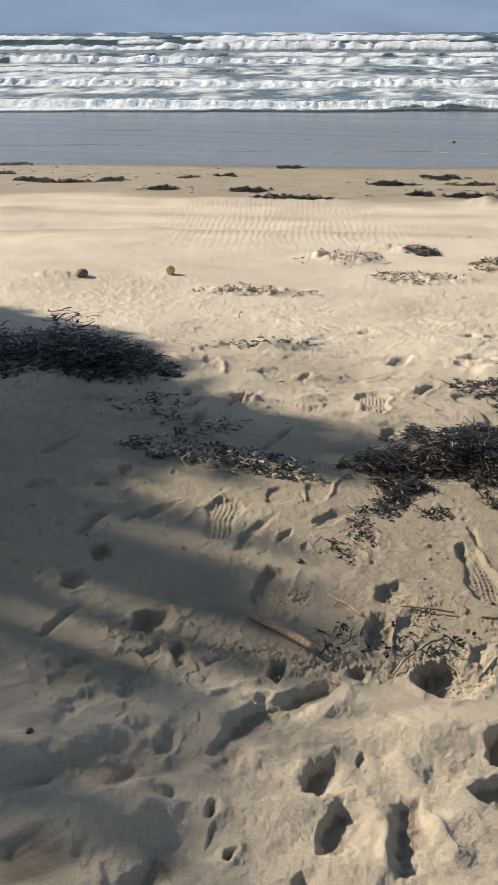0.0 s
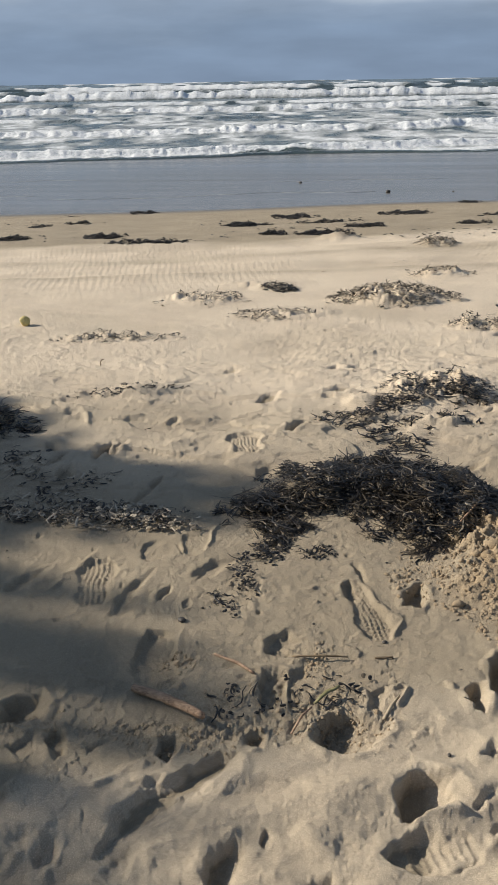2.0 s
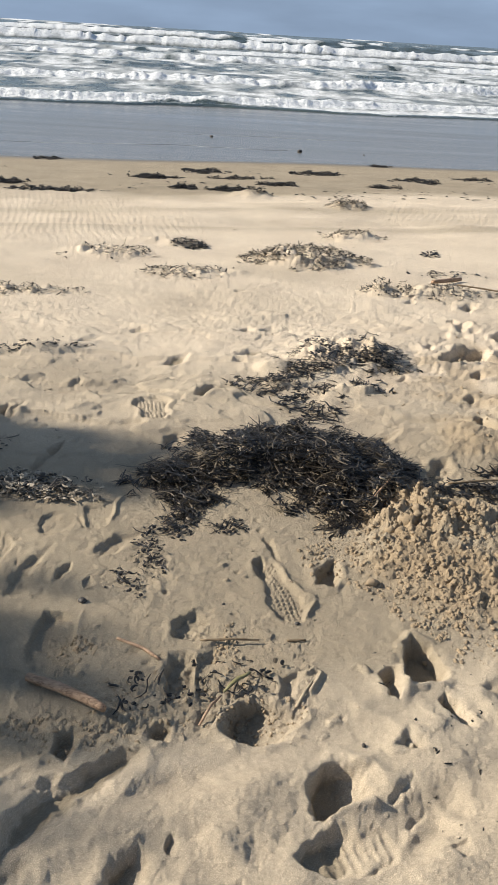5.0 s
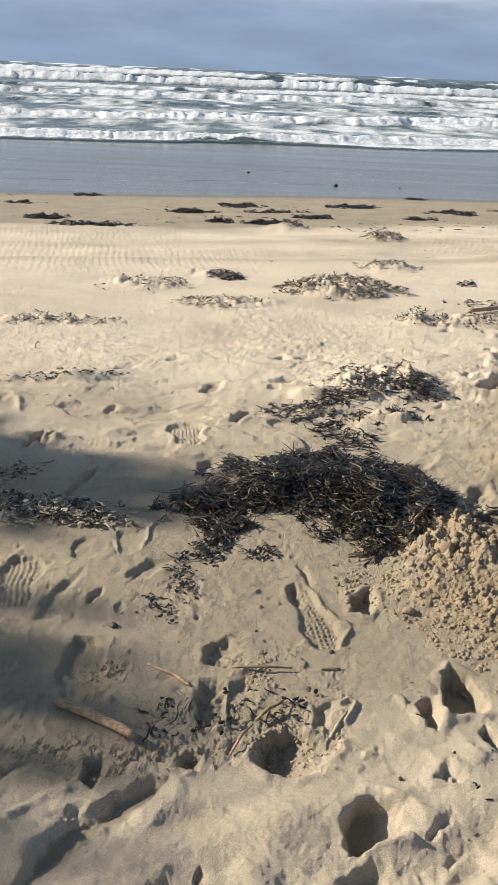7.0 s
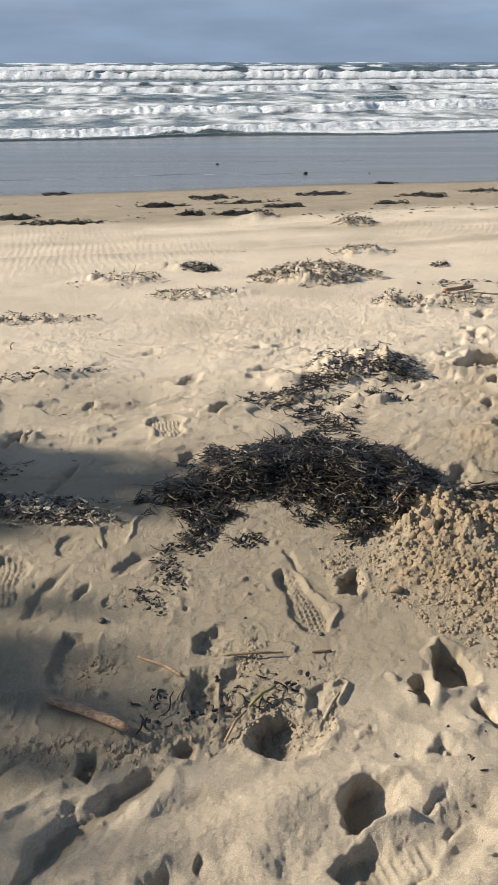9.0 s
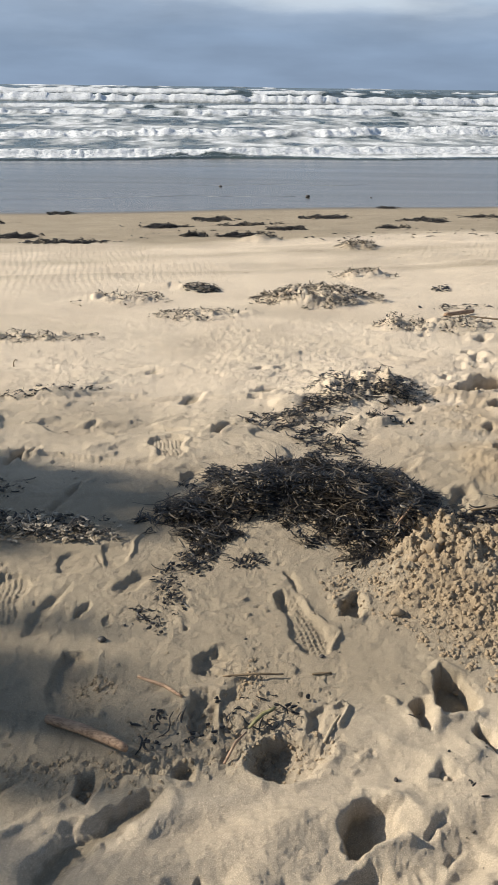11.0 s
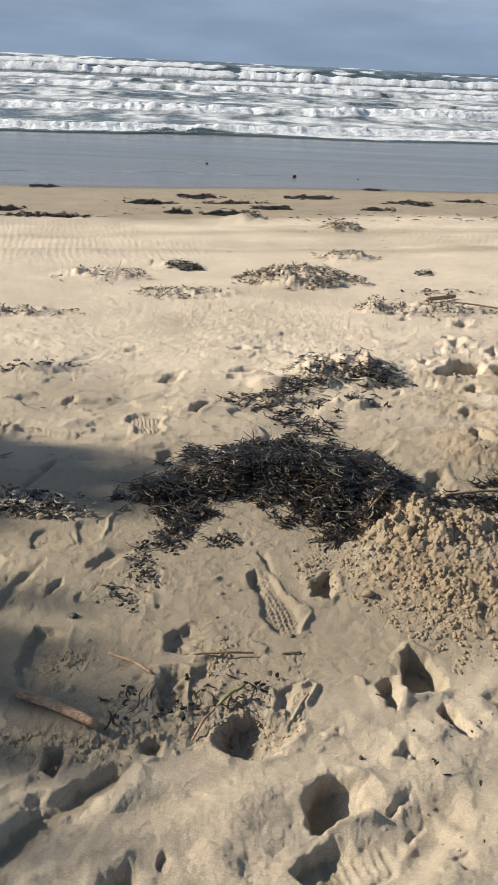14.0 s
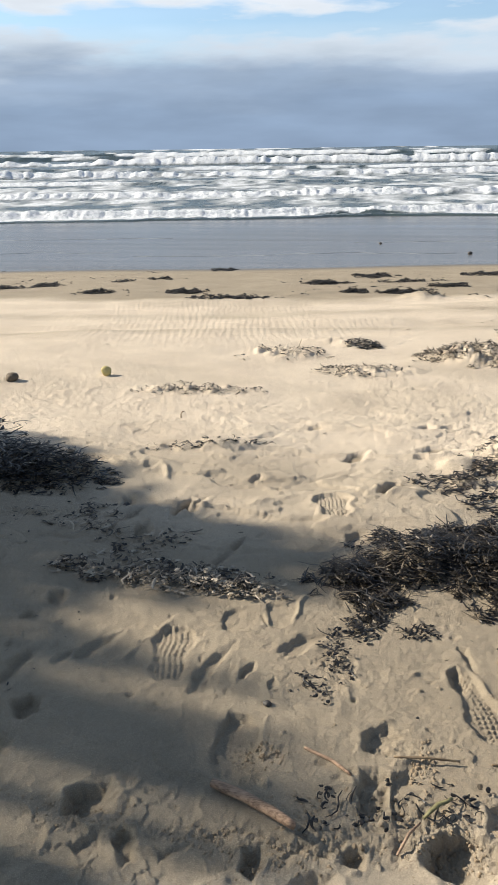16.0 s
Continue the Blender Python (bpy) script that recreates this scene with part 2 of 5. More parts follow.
BALL = material("ball_skin", build_plain((0.56, 0.47, 0.20), (0.42, 0.35, 0.14), 90.0, 0.75))
LEAF = material("caster_leaf", build_plain((0.06, 0.09, 0.04), (0.03, 0.05, 0.02), 12.0, 0.6))
BARK = material("bark", build_plain((0.16, 0.12, 0.09), (0.07, 0.055, 0.04), 30.0, 0.9))
FOAM = material("foam", build_plain((0.36, 0.39, 0.42), (0.24, 0.265, 0.29), 8.0, 0.7))
GREEN = material("green_blade", build_plain((0.22, 0.20, 0.09), (0.11, 0.10, 0.04), 120.0, 0.6))


# ---------------------------------------------------------------- the sand sheet
def spread(fine_from, fine_to, fine, coarse):
    """Angles all round in degrees, close together between two bounds."""
    inner = np.arange(fine_from, fine_to, fine)
    outer = np.arange(fine_to, fine_from + 360, coarse)
    return np.radians(np.concatenate([inner, outer]))


CENTRE = (0.30, 0.05)
BEARING = spread(-43, 25, 0.09, 3.0)  # from +y, to the right
radii = [0.03, 0.12, 0.22, 0.30]
while radii[-1] < 46:
    r = radii[-1]
    radii.append(r + max(0.0026, min(0.0015 * (r * r + 1.28) / 1.15, 0.02 * r)))
while radii[-1] < 3900:
    radii.append(radii[-1] * 1.12)
RADII = np.array(radii)
RR, BB = np.meshgrid(RADII, BEARING, indexing="ij")
GX, GY = (CENTRE[0] + RR * np.sin(BB)).ravel(), (CENTRE[1] + RR * np.cos(BB)).ravel()
GS = to_sea(GX, GY)
GZ = beach(GX, GY)
NEARBY = GS < 45
# damp tone, which also takes the shade painted into pits
DAMP_SHADE, DUG = np.zeros_like(GZ), np.zeros_like(GZ)


def near(x, y, reach):
    return np.nonzero((np.abs(GX - x) < reach) & (np.abs(GY - y) < reach))[0]


def local(i, x, y, turn):
    c, s = math.cos(radians(turn)), math.sin(radians(turn))
    dx, dy = GX[i] - x, GY[i] - y
    return c * dx + s * dy, -s * dx + c * dy


def dent(x, y, rx, ry, turn=0.0, depth=0.02, rim=0.25, wall=0.85, rough=0.38):
    """A hollow pressed into the sand (a heap where depth is negative)."""
    i = near(x, y, 2.0 * max(rx, ry))
    u, v = local(i, x, y, turn)
    wx, wy = (0.8 * GX[i] - 0.6 * GY[i]) / (1.1 * min(rx, ry)), (0.6 * GX[i] + 0.8 * GY[i]) / (1.1 * min(rx, ry))
    wob = rough * fbm(wx, wy, 2, int(1000 * (x + 7 * y)) % 977)
    small = 1.0 / min(rx, ry)
    q = np.hypot(u / rx, v / ry) + wob * 0.7
    floor = 1 + 0.16 * fbm(GX[i] * 2.5 * small, GY[i] * 2.5 * small, 3, 19)
    bank = np.exp(-(((q - 1.25) / 0.25) ** 2)) * (0.5 + 0.9 * grain(GX[i] * 1.4 * small, GY[i] * 1.4 * small, 29))
    GZ[i] += -depth * floor * (1 - smooth(1 - wall, 1.08, q)) + 0.25 * abs(depth) * rim * bank


def shoe(heel, toe, width, depth=0.014, tread="", rim=0.35):
    """The print of a shoe from heel to toe; tread: blocks, bars, waves or none."""
    hx, hy = heel
    tx, ty = toe
    long = math.hypot(tx - hx, ty - hy)
    turn = math.degrees(math.atan2(ty - hy, tx - hx))
    i = near((hx + tx) / 2, (hy + ty) / 2, long * 0.9)
    u, v = local(i, hx, hy, turn)
    a = u / long
    half = width / 2 * np.interp(a, [-0.2, 0, 0.06, 0.2, 0.42, 0.7, 0.9, 1.0, 1.2], [0.3, 0.3, 0.66, 0.78, 0.62, 1.0, 0.82, 0.35, 0.3])
    end = np.maximum(np.maximum(-a, a - 1) * long, 0)
    out = np.hypot(np.maximum(np.abs(v) - half, 0), end)  # metres beyond the sole's edge
    edge = np.where(out > 0, out, -np.minimum(half - np.abs(v), np.minimum(a, 1 - a) * long))
    edge = edge + 0.004 * grain(GX[i] * 60, GY[i] * 60, 5)
    sole = 1 - smooth(-0.012, 0.006, edge)
    low = -depth * sole * (0.85 + 0.3 * smooth(0.35, 0.8, a))
    lug = 0
    if tread == "blocks":
        lug = smooth(0.1, 0.5, np.sin(u * 2 * math.pi / 0.015)) * smooth(0.0, 0.5, np.sin(v * 2 * math.pi / 0.012 + 1.2 * np.sin(u * 30)))
    elif tread == "bars":
        lug = smooth(-0.2, 0.6, np.sin(u * 2 * math.pi / 0.0155 + 0.9 * np.cos(v * 26)))
    elif tread == "fine":
        lug = smooth(-0.3, 0.5, np.sin(np.hypot(u - 0.02, v) * 2 * math.pi / 0.0085))
    elif tread == "waves":
        lug = smooth(-0.2, 0.6, np.sin(v * 2 * math.pi / 0.014 + 1.6 * np.sin(u * 45))) * smooth(-0.6, 0.2, np.sin(u * 2 * math.pi / 0.02))
    low = low + (0.30 if tread == "bars" else 0.5) * depth * lug * (1 - smooth(-0.022, -0.006, edge))
    low = low + rim * depth * np.exp(-(((edge - 0.012) / 0.010) ** 2)) * (0.7 + 0.6 * grain(GX[i] * 25, GY[i] * 25, 9))
    GZ[i] += low


def run_along(points, x, y):
    """Distance from a line through points, the side (left is positive), and the share of the way along it."""
    p = np.array(points)
    best, side, along = np.full(len(x), 9.0), np.ones(len(x)), np.zeros(len(x))
    for k in range(len(p) - 1):
        dx, dy = p[k + 1] - p[k]
        t = np.clip(((x - p[k, 0]) * dx + (y - p[k, 1]) * dy) / (dx * dx + dy * dy + 1e-9), 0, 1)
        d = np.hypot(x - p[k, 0] - t * dx, y - p[k, 1] - t * dy)
        hit = d < best
        best = np.where(hit, d, best)
        side = np.where(hit, np.sign(dx * (y - p[k, 1]) - dy * (x - p[k, 0])), side)
        along = np.where(hit, (k + t) / (len(p) - 1), along)
    return best, side, along


def pit(outline, depth, wedge=0.3, wall=0.014, rim=0.2, rough=0.001, sun=(1.0, 0.0), damp=0.0):
    """A hollow with a drawn outline: a steep wall on the near side of the light, a floor that climbs away from it by the share wedge."""
    p = np.array(outline)
    low, high = p.min(0), p.max(0)
    mid, span = (low + high) / 2, (high - low).max()
    i = near(mid[0], mid[1], 0.5 * span + 0.06 + 2 * wall)
    k = 1.0 if span < 0.4 else 1.3
    x = GX[i] + k * (0.0050 * grain(GX[i] * 26, GY[i] * 26, 36) + 0.0032 * grain(GX[i] * 70, GY[i] * 70, 38))
    y = GY[i] + k * (0.0050 * grain(GX[i] * 26, GY[i] * 26, 37) + 0.0032 * grain(GX[i] * 70, GY[i] * 70, 39))
    ring = np.vstack([p, p[:1]])
    far = run_along(ring, x, y)[0]
    inside = np.zeros(len(x), dtype=bool)
    for (ax, ay), (bx, by) in zip(ring[:-1], ring[1:]):
        cross = (ay > y) != (by > y)
        inside ^= cross & (x < (bx - ax) * (y - ay) / (by - ay + 1e-12) + ax)
    d = np.where(inside, -far, far)
    c = p @ np.array(sun)
    u = (x * sun[0] + y * sun[1] - c.min()) / (c.max() - c.min() + 1e-9)
    climb = 1 - 0.85 * wedge * smooth(0.15, 0.95, u)
    soft = wall * (1 + 3.0 * wedge * smooth(0.35, 0.9, u)) * (1.15 + 0.8 * grain(GX[i] * 17 + 4, GY[i] * 17, 35))
    fall = 1 - smooth(-soft, 0.25 * soft, d)
    bank = np.exp(-(((d - 0.8 * wall) / (0.7 * wall + 0.004)) ** 2)) * (0.45 + 0.9 * grain(GX[i] * 24, GY[i] * 24, 29))
    GZ[i] += -depth * climb * fall + 0.6 * rim * depth * bank + rough * fall * fbm(GX[i] * 70, GY[i] * 70, 3, 19)
    # besides given damp, the deepest floor gets the moist colour as painted shade
    DAMP_SHADE[i] = np.maximum(DAMP_SHADE[i], np.maximum(damp * smooth(0.2, 0.9, fall), min(1.0, depth / 0.02) * smooth(0.45, 0.9, fall * climb)))


def crest(points, width, height):
    """A thrown-up ridge (or a groove) along a line, sharper on its top than a swell."""
    p = np.array(points)
    mid = (p.min(0) + p.max(0)) / 2
    i = near(mid[0], mid[1], 0.5 * (p.max(0) - p.min(0)).max() + 4 * width)
    x, y = GX[i] + 0.4 * width * grain(GX[i] * 30, GY[i] * 30, 46), GY[i] + 0.4 * width * grain(GX[i] * 30, GY[i] * 30, 47)
    d, side, along = run_along(points, x, y)
    ends = 0.10 if width < 0.012 else 0.32
    fade = smooth(0, ends, along) * (1 - smooth(1 - ends, 1, along))
    GZ[i] += 1.15 * height * fade * (0.75 + 0.35 * grain(GX[i] * 20, GY[i] * 20, 48)) * np.exp(-(d / width) ** 1.8)


def lay_sand():
    s, n = GS, np.nonzero(NEARBY)[0]
    x, y, sn = GX[n], GY[n], GS[n]
    # slow swells everywhere, soft wind-worn humps in the loose sand nearest the eye
    GZ[n] += 0.03 * fbm(x * 0.35, y * 0.35, 3, 11) * smooth(2.0, 6.0, sn) * (1 - smooth(14, 17, sn))
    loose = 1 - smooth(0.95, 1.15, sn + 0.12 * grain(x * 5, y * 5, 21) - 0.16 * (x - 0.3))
    GZ[n] += loose * (0.015 * fbm(x * 5.0, y * 6.5, 2, 31, 0.4) + 0.018 * fbm((x * 0.8 + y * 0.6) * 3.4, (0.8 * y - 0.6 * x) * 10.5, 2, 32, 0.4) + 0.020 + 0.0018 * fbm(x * 36, y * 36, 4, 33, 0.62))
    mid = (1 - loose) * (1 - smooth(4.5, 6.5, sn))
    GZ[n] += mid * (0.005 * fbm(x * 4, y * 4, 3, 41, 0.4) + 0.0017 * fbm(x * 30, y * 30, 4, 51, 0.6))
    worn = smooth(2.0, 2.6, sn) * (1 - smooth(3.4, 4.6, sn))
    GZ[n] += worn * 0.016 * np.minimum(0.30, fbm(x * 2.6, y * 2.6, 2, 61))
    scuff = np.maximum(0, fbm(x * 16, y * 16, 3, 71) - 0.35) * mid
    GZ[n] += 0.0022 * scuff * smooth(-0.1, 0.5, grain(x * 1.7, y * 1.7, 72))
    GZ[n] += worn * (0.013 * smooth(-0.10, 0.06, fbm(x * 2.2, y * 4.0, 3, 73, 0.5)) + 0.006 * smooth(0.25, 0.38, fbm(x * 4, y * 9, 4, 74, 0.5)))
    crease = (1 - np.abs(fbm(x * 9, y * 11, 3, 75, 0.5))) ** 3 * smooth(-0.2, 0.4, fbm(x * 2.2, y * 2.2, 2, 76))
    GZ[n] += 0.006 * crease * mid * (1 - worn) + 0.001 * crease * worn
    chips = smooth(0.22, 0.34, fbm(x * 6, y * 6, 4, 77, 0.55)) + 0.8 * smooth(0.30, 0.40, fbm(x * 11, y * 13, 4, 78, 0.55))
    GZ[n] += 0.0065 * worn * chips * smooth(-0.5, 0.3, grain(x * 1.3, y * 1.3, 79))
    flakes = smooth(0.25, 0.33, fbm(x * 26, y * 26, 4, 84, 0.6)) * smooth(-0.1, 0.5, grain(x * 3.5, y * 3.5, 85))
    GZ[n] += 0.0026 * flakes * mid * (1 - worn)
    # wind ripples on the upper flat
    flat = smooth(5.8, 7.5, sn) * (1 - smooth(10.2, 11.0, sn)) * smooth(-0.25, 0.35, grain(x * 0.5, y * 0.35, 81) + 0.35 - 0.10 * x)
    warp = 0.35 * grain(x * 1.3, y * 1.3, 91) + 0.2 * grain(x * 4, y * 4, 92)
    GZ[n] += 0.0013 * flat * np.sin(2 * math.pi * (x * 0.93 + y * 0.30 + 0.10 * warp) / 0.062)
    GZ[n] += 0.008 * smooth(4.5, 6, sn) * (1 - smooth(11, 14, sn)) * fbm(x * 1.6, y * 2.6, 4, 83, 0.55)
    tracks = smooth(9.7, 9.9, sn) * (1 - smooth(10.2, 10.4, sn)) + smooth(7.6, 7.8, sn) * (1 - smooth(8.0, 8.2, sn))
    GZ[n] -= 0.03 * tracks
    # firm damp sand: lower, darker and smoother
    d = smooth(0.98, 1.20, sn + 0.12 * grain(x * 5, y * 5, 21) - 0.10 * (x - 0.3)) * (1 - smooth(2.1, 3.6, sn + 0.6 * grain(x * 1.6, y * 1.6, 23)))
    lower = smooth(10.3, 11.2, sn + 0.5 * grain(x * 0.7, y * 0.7, 24))
    streak = np.exp(-(((sn - 7.5 + 0.3 * grain(x * 0.6, y * 0.6, 26)) / 0.22) ** 2)) + np.exp(-(((sn - 8.9 + 0.4 * grain(x * 0.5, y * 0.5, 27)) / 0.28) ** 2))
    DAMP_SHADE[n] = np.clip(0.90 * d + 0.45 * loose + 0.4 * streak + 1.0 * lower + 0.25 * smooth(0.1, 0.8, fbm(x * 0.9, y * 1.2, 3, 25)) * smooth(2.5, 5, sn), 0, 1)


lay_sand()


def press_prints():
    # prints in the damp sand
    shoe((-0.366, 1.592), (-0.420, 1.812), 0.115, 0.007, "waves", 0.15)
    shoe((0.279, 1.805), (0.369, 1.558), 0.088, 0.008, "blocks", 0.3)
    crest(((0.310, 1.799), (0.343, 1.718), (0.384, 1.667), (0.413, 1.654)), 0.007, 0.008)
    crest(((0.413, 1.659), (0.400, 1.605), (0.386, 1.569)), 0.006, 0.007)
    pit(((0.269, 1.901), (0.300, 1.898), (0.331, 1.797), (0.315, 1.801)), 0.012, 0.2, 0.008, 0.2)
    pit(((0.249, 1.790), (0.270, 1.814), (0.308, 1.749), (0.297, 1.711), (0.272, 1.738)), 0.012, 0.3, 0.008, 0.2)
    pit(((0.412, 1.702), (0.411, 1.767), (0.437, 1.806), (0.468, 1.832), (0.469, 1.751), (0.452, 1.702)), 0.03, 0.15, 0.01, 0.4)
    pit(((-0.311, 1.829), (-0.329, 1.891), (-0.324, 1.929), (-0.293, 1.954), (-0.226, 1.956), (-0.207, 1.900), (-0.228, 1.850), (-0.278, 1.820)), 0.008, 0.85, 0.009, 0.3)
    pit(((-0.233, 1.980), (-0.180, 2.005), (-0.134, 1.997), (-0.125, 1.920), (-0.153, 1.867), (-0.198, 1.883)), 0.007, 0.8, 0.008, 0.3)
    crest(((-0.172, 1.864), (-0.139, 1.900), (-0.136, 1.964), (-0.146, 2.018), (-0.133, 2.075)), 0.006, 0.006)
    crest(((-0.232, 1.938), (-0.210, 1.899), (-0.195, 1.872)), 0.004, -0.005)
    pit(((-0.147, 1.757), (-0.135, 1.814), (-0.100, 1.866), (-0.031, 1.907), (-0.022, 1.888), (-0.059, 1.828), (-0.091, 1.778), (-0.122, 1.752)), 0.012, 0.35, 0.012, 0.35)
    pit(((-0.301, 1.557), (-0.315, 1.615), (-0.303, 1.679), (-0.265, 1.769), (-0.252, 1.783), (-0.258, 1.672), (-0.249, 1.573)), 0.012, 0.6, 0.012, 0.3)
    pit(((-0.203, 1.636), (-0.208, 1.696), (-0.184, 1.720), (-0.177, 1.687), (-0.188, 1.641)), 0.01, 0.3, 0.008, 0.3)
    pit(((-0.143, 1.635), (-0.127, 1.662), (-0.110, 1.635), (-0.129, 1.619)), 0.006, 0.3, 0.006, 0.3)
    shoe((-0.086, 1.303), (-0.169, 1.511), 0.105, 0.005, "fine", 0.1)
    pit(((-0.193, 1.523), (-0.193, 1.434), (-0.188, 1.376), (-0.160, 1.324), (-0.127, 1.299), (-0.078, 1.302), (-0.075, 1.363), (-0.098, 1.452), (-0.126, 1.518)), 0.011, 0.95, 0.008, 0.15, rough=0.0006)
    crest(((-0.105, 1.532), (-0.106, 1.480), (-0.095, 1.434), (-0.075, 1.390)), 0.006, 0.006)
    pit(((0.104, 1.461), (0.094, 1.508), (0.108, 1.540), (0.140, 1.560), (0.182, 1.560), (0.204, 1.527), (0.205, 1.472), (0.169, 1.460), (0.138, 1.459)), 0.014, 0.7, 0.009, 0.6, rough=0.004)
    pit(((0.127, 1.281), (0.109, 1.350), (0.110, 1.400), (0.142, 1.411), (0.163, 1.400), (0.171, 1.344), (0.172, 1.287)), 0.018, 0.4, 0.01, 0.6, rough=0.004)
    pit(((0.164, 1.400), (0.200, 1.453), (0.222, 1.386), (0.207, 1.310), (0.181, 1.294)), 0.008, 0.6, 0.01, 0.5, rough=0.003)
    pit(((0.236, 1.207), (0.243, 1.259), (0.270, 1.289), (0.327, 1.293), (0.382, 1.290), (0.394, 1.259), (0.358, 1.206), (0.318, 1.181), (0.274, 1.179)), 0.04, 0.75, 0.01, 0.25)
    pit(((0.106, 1.168), (0.106, 1.191), (0.125, 1.211), (0.140, 1.206), (0.144, 1.173), (0.125, 1.166)), 0.022, 0.2, 0.008, 0.5)
    pit(((-0.054, 1.122), (-0.056, 1.162), (-0.032, 1.176), (-0.013, 1.163), (-0.010, 1.137), (-0.025, 1.101)), 0.02, 0.3, 0.01, 0.5, rough=0.002)
    pit(((0.340, 1.370), (0.372, 1.393), (0.390, 1.366), (0.374, 1.313), (0.360, 1.317), (0.348, 1.309)), 0.01, 0.5, 0.007, 0.5)
    crest(((0.385, 1.377), (0.409, 1.402), (0.425, 1.390), (0.397, 1.319)), 0.005, 0.009)
    pit(((-0.198, 1.121), (-0.174, 1.137), (-0.148, 1.152), (-0.144, 1.145), (-0.168, 1.122), (-0.185, 1.092)), 0.012, 0.3, 0.008, 0.3)
    crest(((-0.152, 1.015), (-0.113, 1.050), (-0.095, 1.080), (-0.057, 1.099)), 0.01, 0.01)
    # the long trodden hollow and the deep prints in the loose sand
    pit(((-0.089, 0.865), (-0.085, 0.915), (-0.076, 0.980), (-0.046, 1.032), (-0.002, 1.071), (0.032, 1.122), (0.062, 1.148), (0.097, 1.146), (0.106, 1.091), (0.077, 1.037), (0.050, 0.968), (0.010, 0.908), (-0.045, 0.848)), 0.027, 0.95, 0.016, 0.3, rough=0.0016, sun=(0.8, -0.6))
    crest(((-0.005, 1.006), (0.020, 1.031), (0.051, 1.030)), 0.016, 0.007)
    pit(((-0.134, 0.962), (-0.144, 0.965), (-0.122, 0.910), (-0.122, 0.940)), 0.015, 0.3, 0.012, 0.2)
    pit(((0.111, 0.831), (0.102, 0.870), (0.108, 0.909), (0.136, 0.939), (0.174, 0.931), (0.186, 0.892), (0.165, 0.844), (0.136, 0.827)), 0.028, 0.9, 0.014, 0.3)
    pit(((0.176, 0.941), (0.184, 0.968), (0.199, 0.962), (0.208, 0.925), (0.194, 0.927)), 0.012, 0.8, 0.008, 0.2)
    pit(((0.165, 0.728), (0.157, 0.774), (0.163, 0.825), (0.185, 0.838), (0.234, 0.826), (0.251, 0.774), (0.237, 0.736), (0.201, 0.732)), 0.021, 0.9, 0.012, 0.3, rough=0.002)
    pit(((0.165, 0.838), (0.184, 0.857), (0.201, 0.826), (0.188, 0.802)), 0.01, 0.6, 0.008, 0.2)
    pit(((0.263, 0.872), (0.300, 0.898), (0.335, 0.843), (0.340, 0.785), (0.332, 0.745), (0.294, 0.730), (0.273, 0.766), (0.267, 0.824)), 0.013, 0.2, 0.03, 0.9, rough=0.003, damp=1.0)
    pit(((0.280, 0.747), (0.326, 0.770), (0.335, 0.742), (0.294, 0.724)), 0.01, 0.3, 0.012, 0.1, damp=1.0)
    crest(((0.238, 0.850), (0.269, 0.804), (0.272, 0.760), (0.270, 0.717)), 0.012, 0.012)
    crest(((0.324, 0.877), (0.358, 0.825), (0.384, 0.780)), 0.018, 0.01)
    pit(((0.140, 0.670), (0.157, 0.689), (0.176, 0.687), (0.188, 0.679), (0.150, 0.653)), 0.02, 0.4, 0.012, 0.2)
    pit(((0.400, 1.084), (0.425, 1.134), (0.459, 1.155), (0.509, 1.145), (0.530, 1.080), (0.483, 1.064), (0.428, 1.030), (0.411, 1.025)), 0.046, 0.8, 0.011, 0.2)
    crest(((0.426, 1.025), (0.471, 1.054), (0.520, 1.071)), 0.011, 0.008)
    crest(((0.517, 1.159), (0.548, 1.130), (0.548, 1.076)), 0.02, 0.01)
    pit(((0.381, 0.942), (0.396, 0.973), (0.422, 1.003), (0.445, 1.019), (0.526, 1.035), (0.546, 1.020), (0.521, 0.964), (0.494, 0.918), (0.445, 0.911), (0.401, 0.923)), 0.022, 0.9, 0.012, 0.15)
    shoe((0.539, 0.994), (0.425, 0.961), 0.105, 0.006, "bars", 0)
    pit(((0.488, 0.921), (0.522, 0.972), (0.552, 1.022), (0.560, 1.019), (0.542, 0.974), (0.512, 0.926)), 0.012, 0.3, 0.01, 0.2)
    crest(((0.515, 0.928), (0.551, 0.991), (0.576, 1.035), (0.613, 1.083)), 0.016, 0.008)
    pit(((0.562, 1.037), (0.608, 1.087), (0.616, 1.082), (0.568, 1.023)), 0.012, 0.3, 0.009, 0.2)
    pit(((0.535, 1.079), (0.553, 1.121), (0.580, 1.145), (0.583, 1.136), (0.560, 1.084), (0.542, 1.071)), 0.014, 0.3, 0.01, 0.2)
    pit(((0.558, 1.198), (0.565, 1.231), (0.583, 1.254), (0.600, 1.241), (0.602, 1.206), (0.583, 1.189)), 0.014, 0.5, 0.01, 0.3)
    crest(((0.580, 1.223), (0.591, 1.209)), 0.006, 0.008)
    pit(((0.382, 0.974), (0.370, 0.952), (0.325, 0.915), (0.288, 0.948), (0.311, 0.983), (0.355, 0.990)), 0.008, 0.5, 0.03, 0.2)
    pit(((0.595, 1.414), (0.603, 1.508), (0.623, 1.537), (0.661, 1.516), (0.686, 1.453), (0.692, 1.416), (0.658, 1.392), (0.609, 1.380)), 0.052, 0.15, 0.01, 0.3)
    pit(((0.536, 1.401), (0.553, 1.425), (0.596, 1.425), (0.600, 1.398), (0.574, 1.331), (0.560, 1.342)), 0.034, 0.45, 0.01, 0.3)
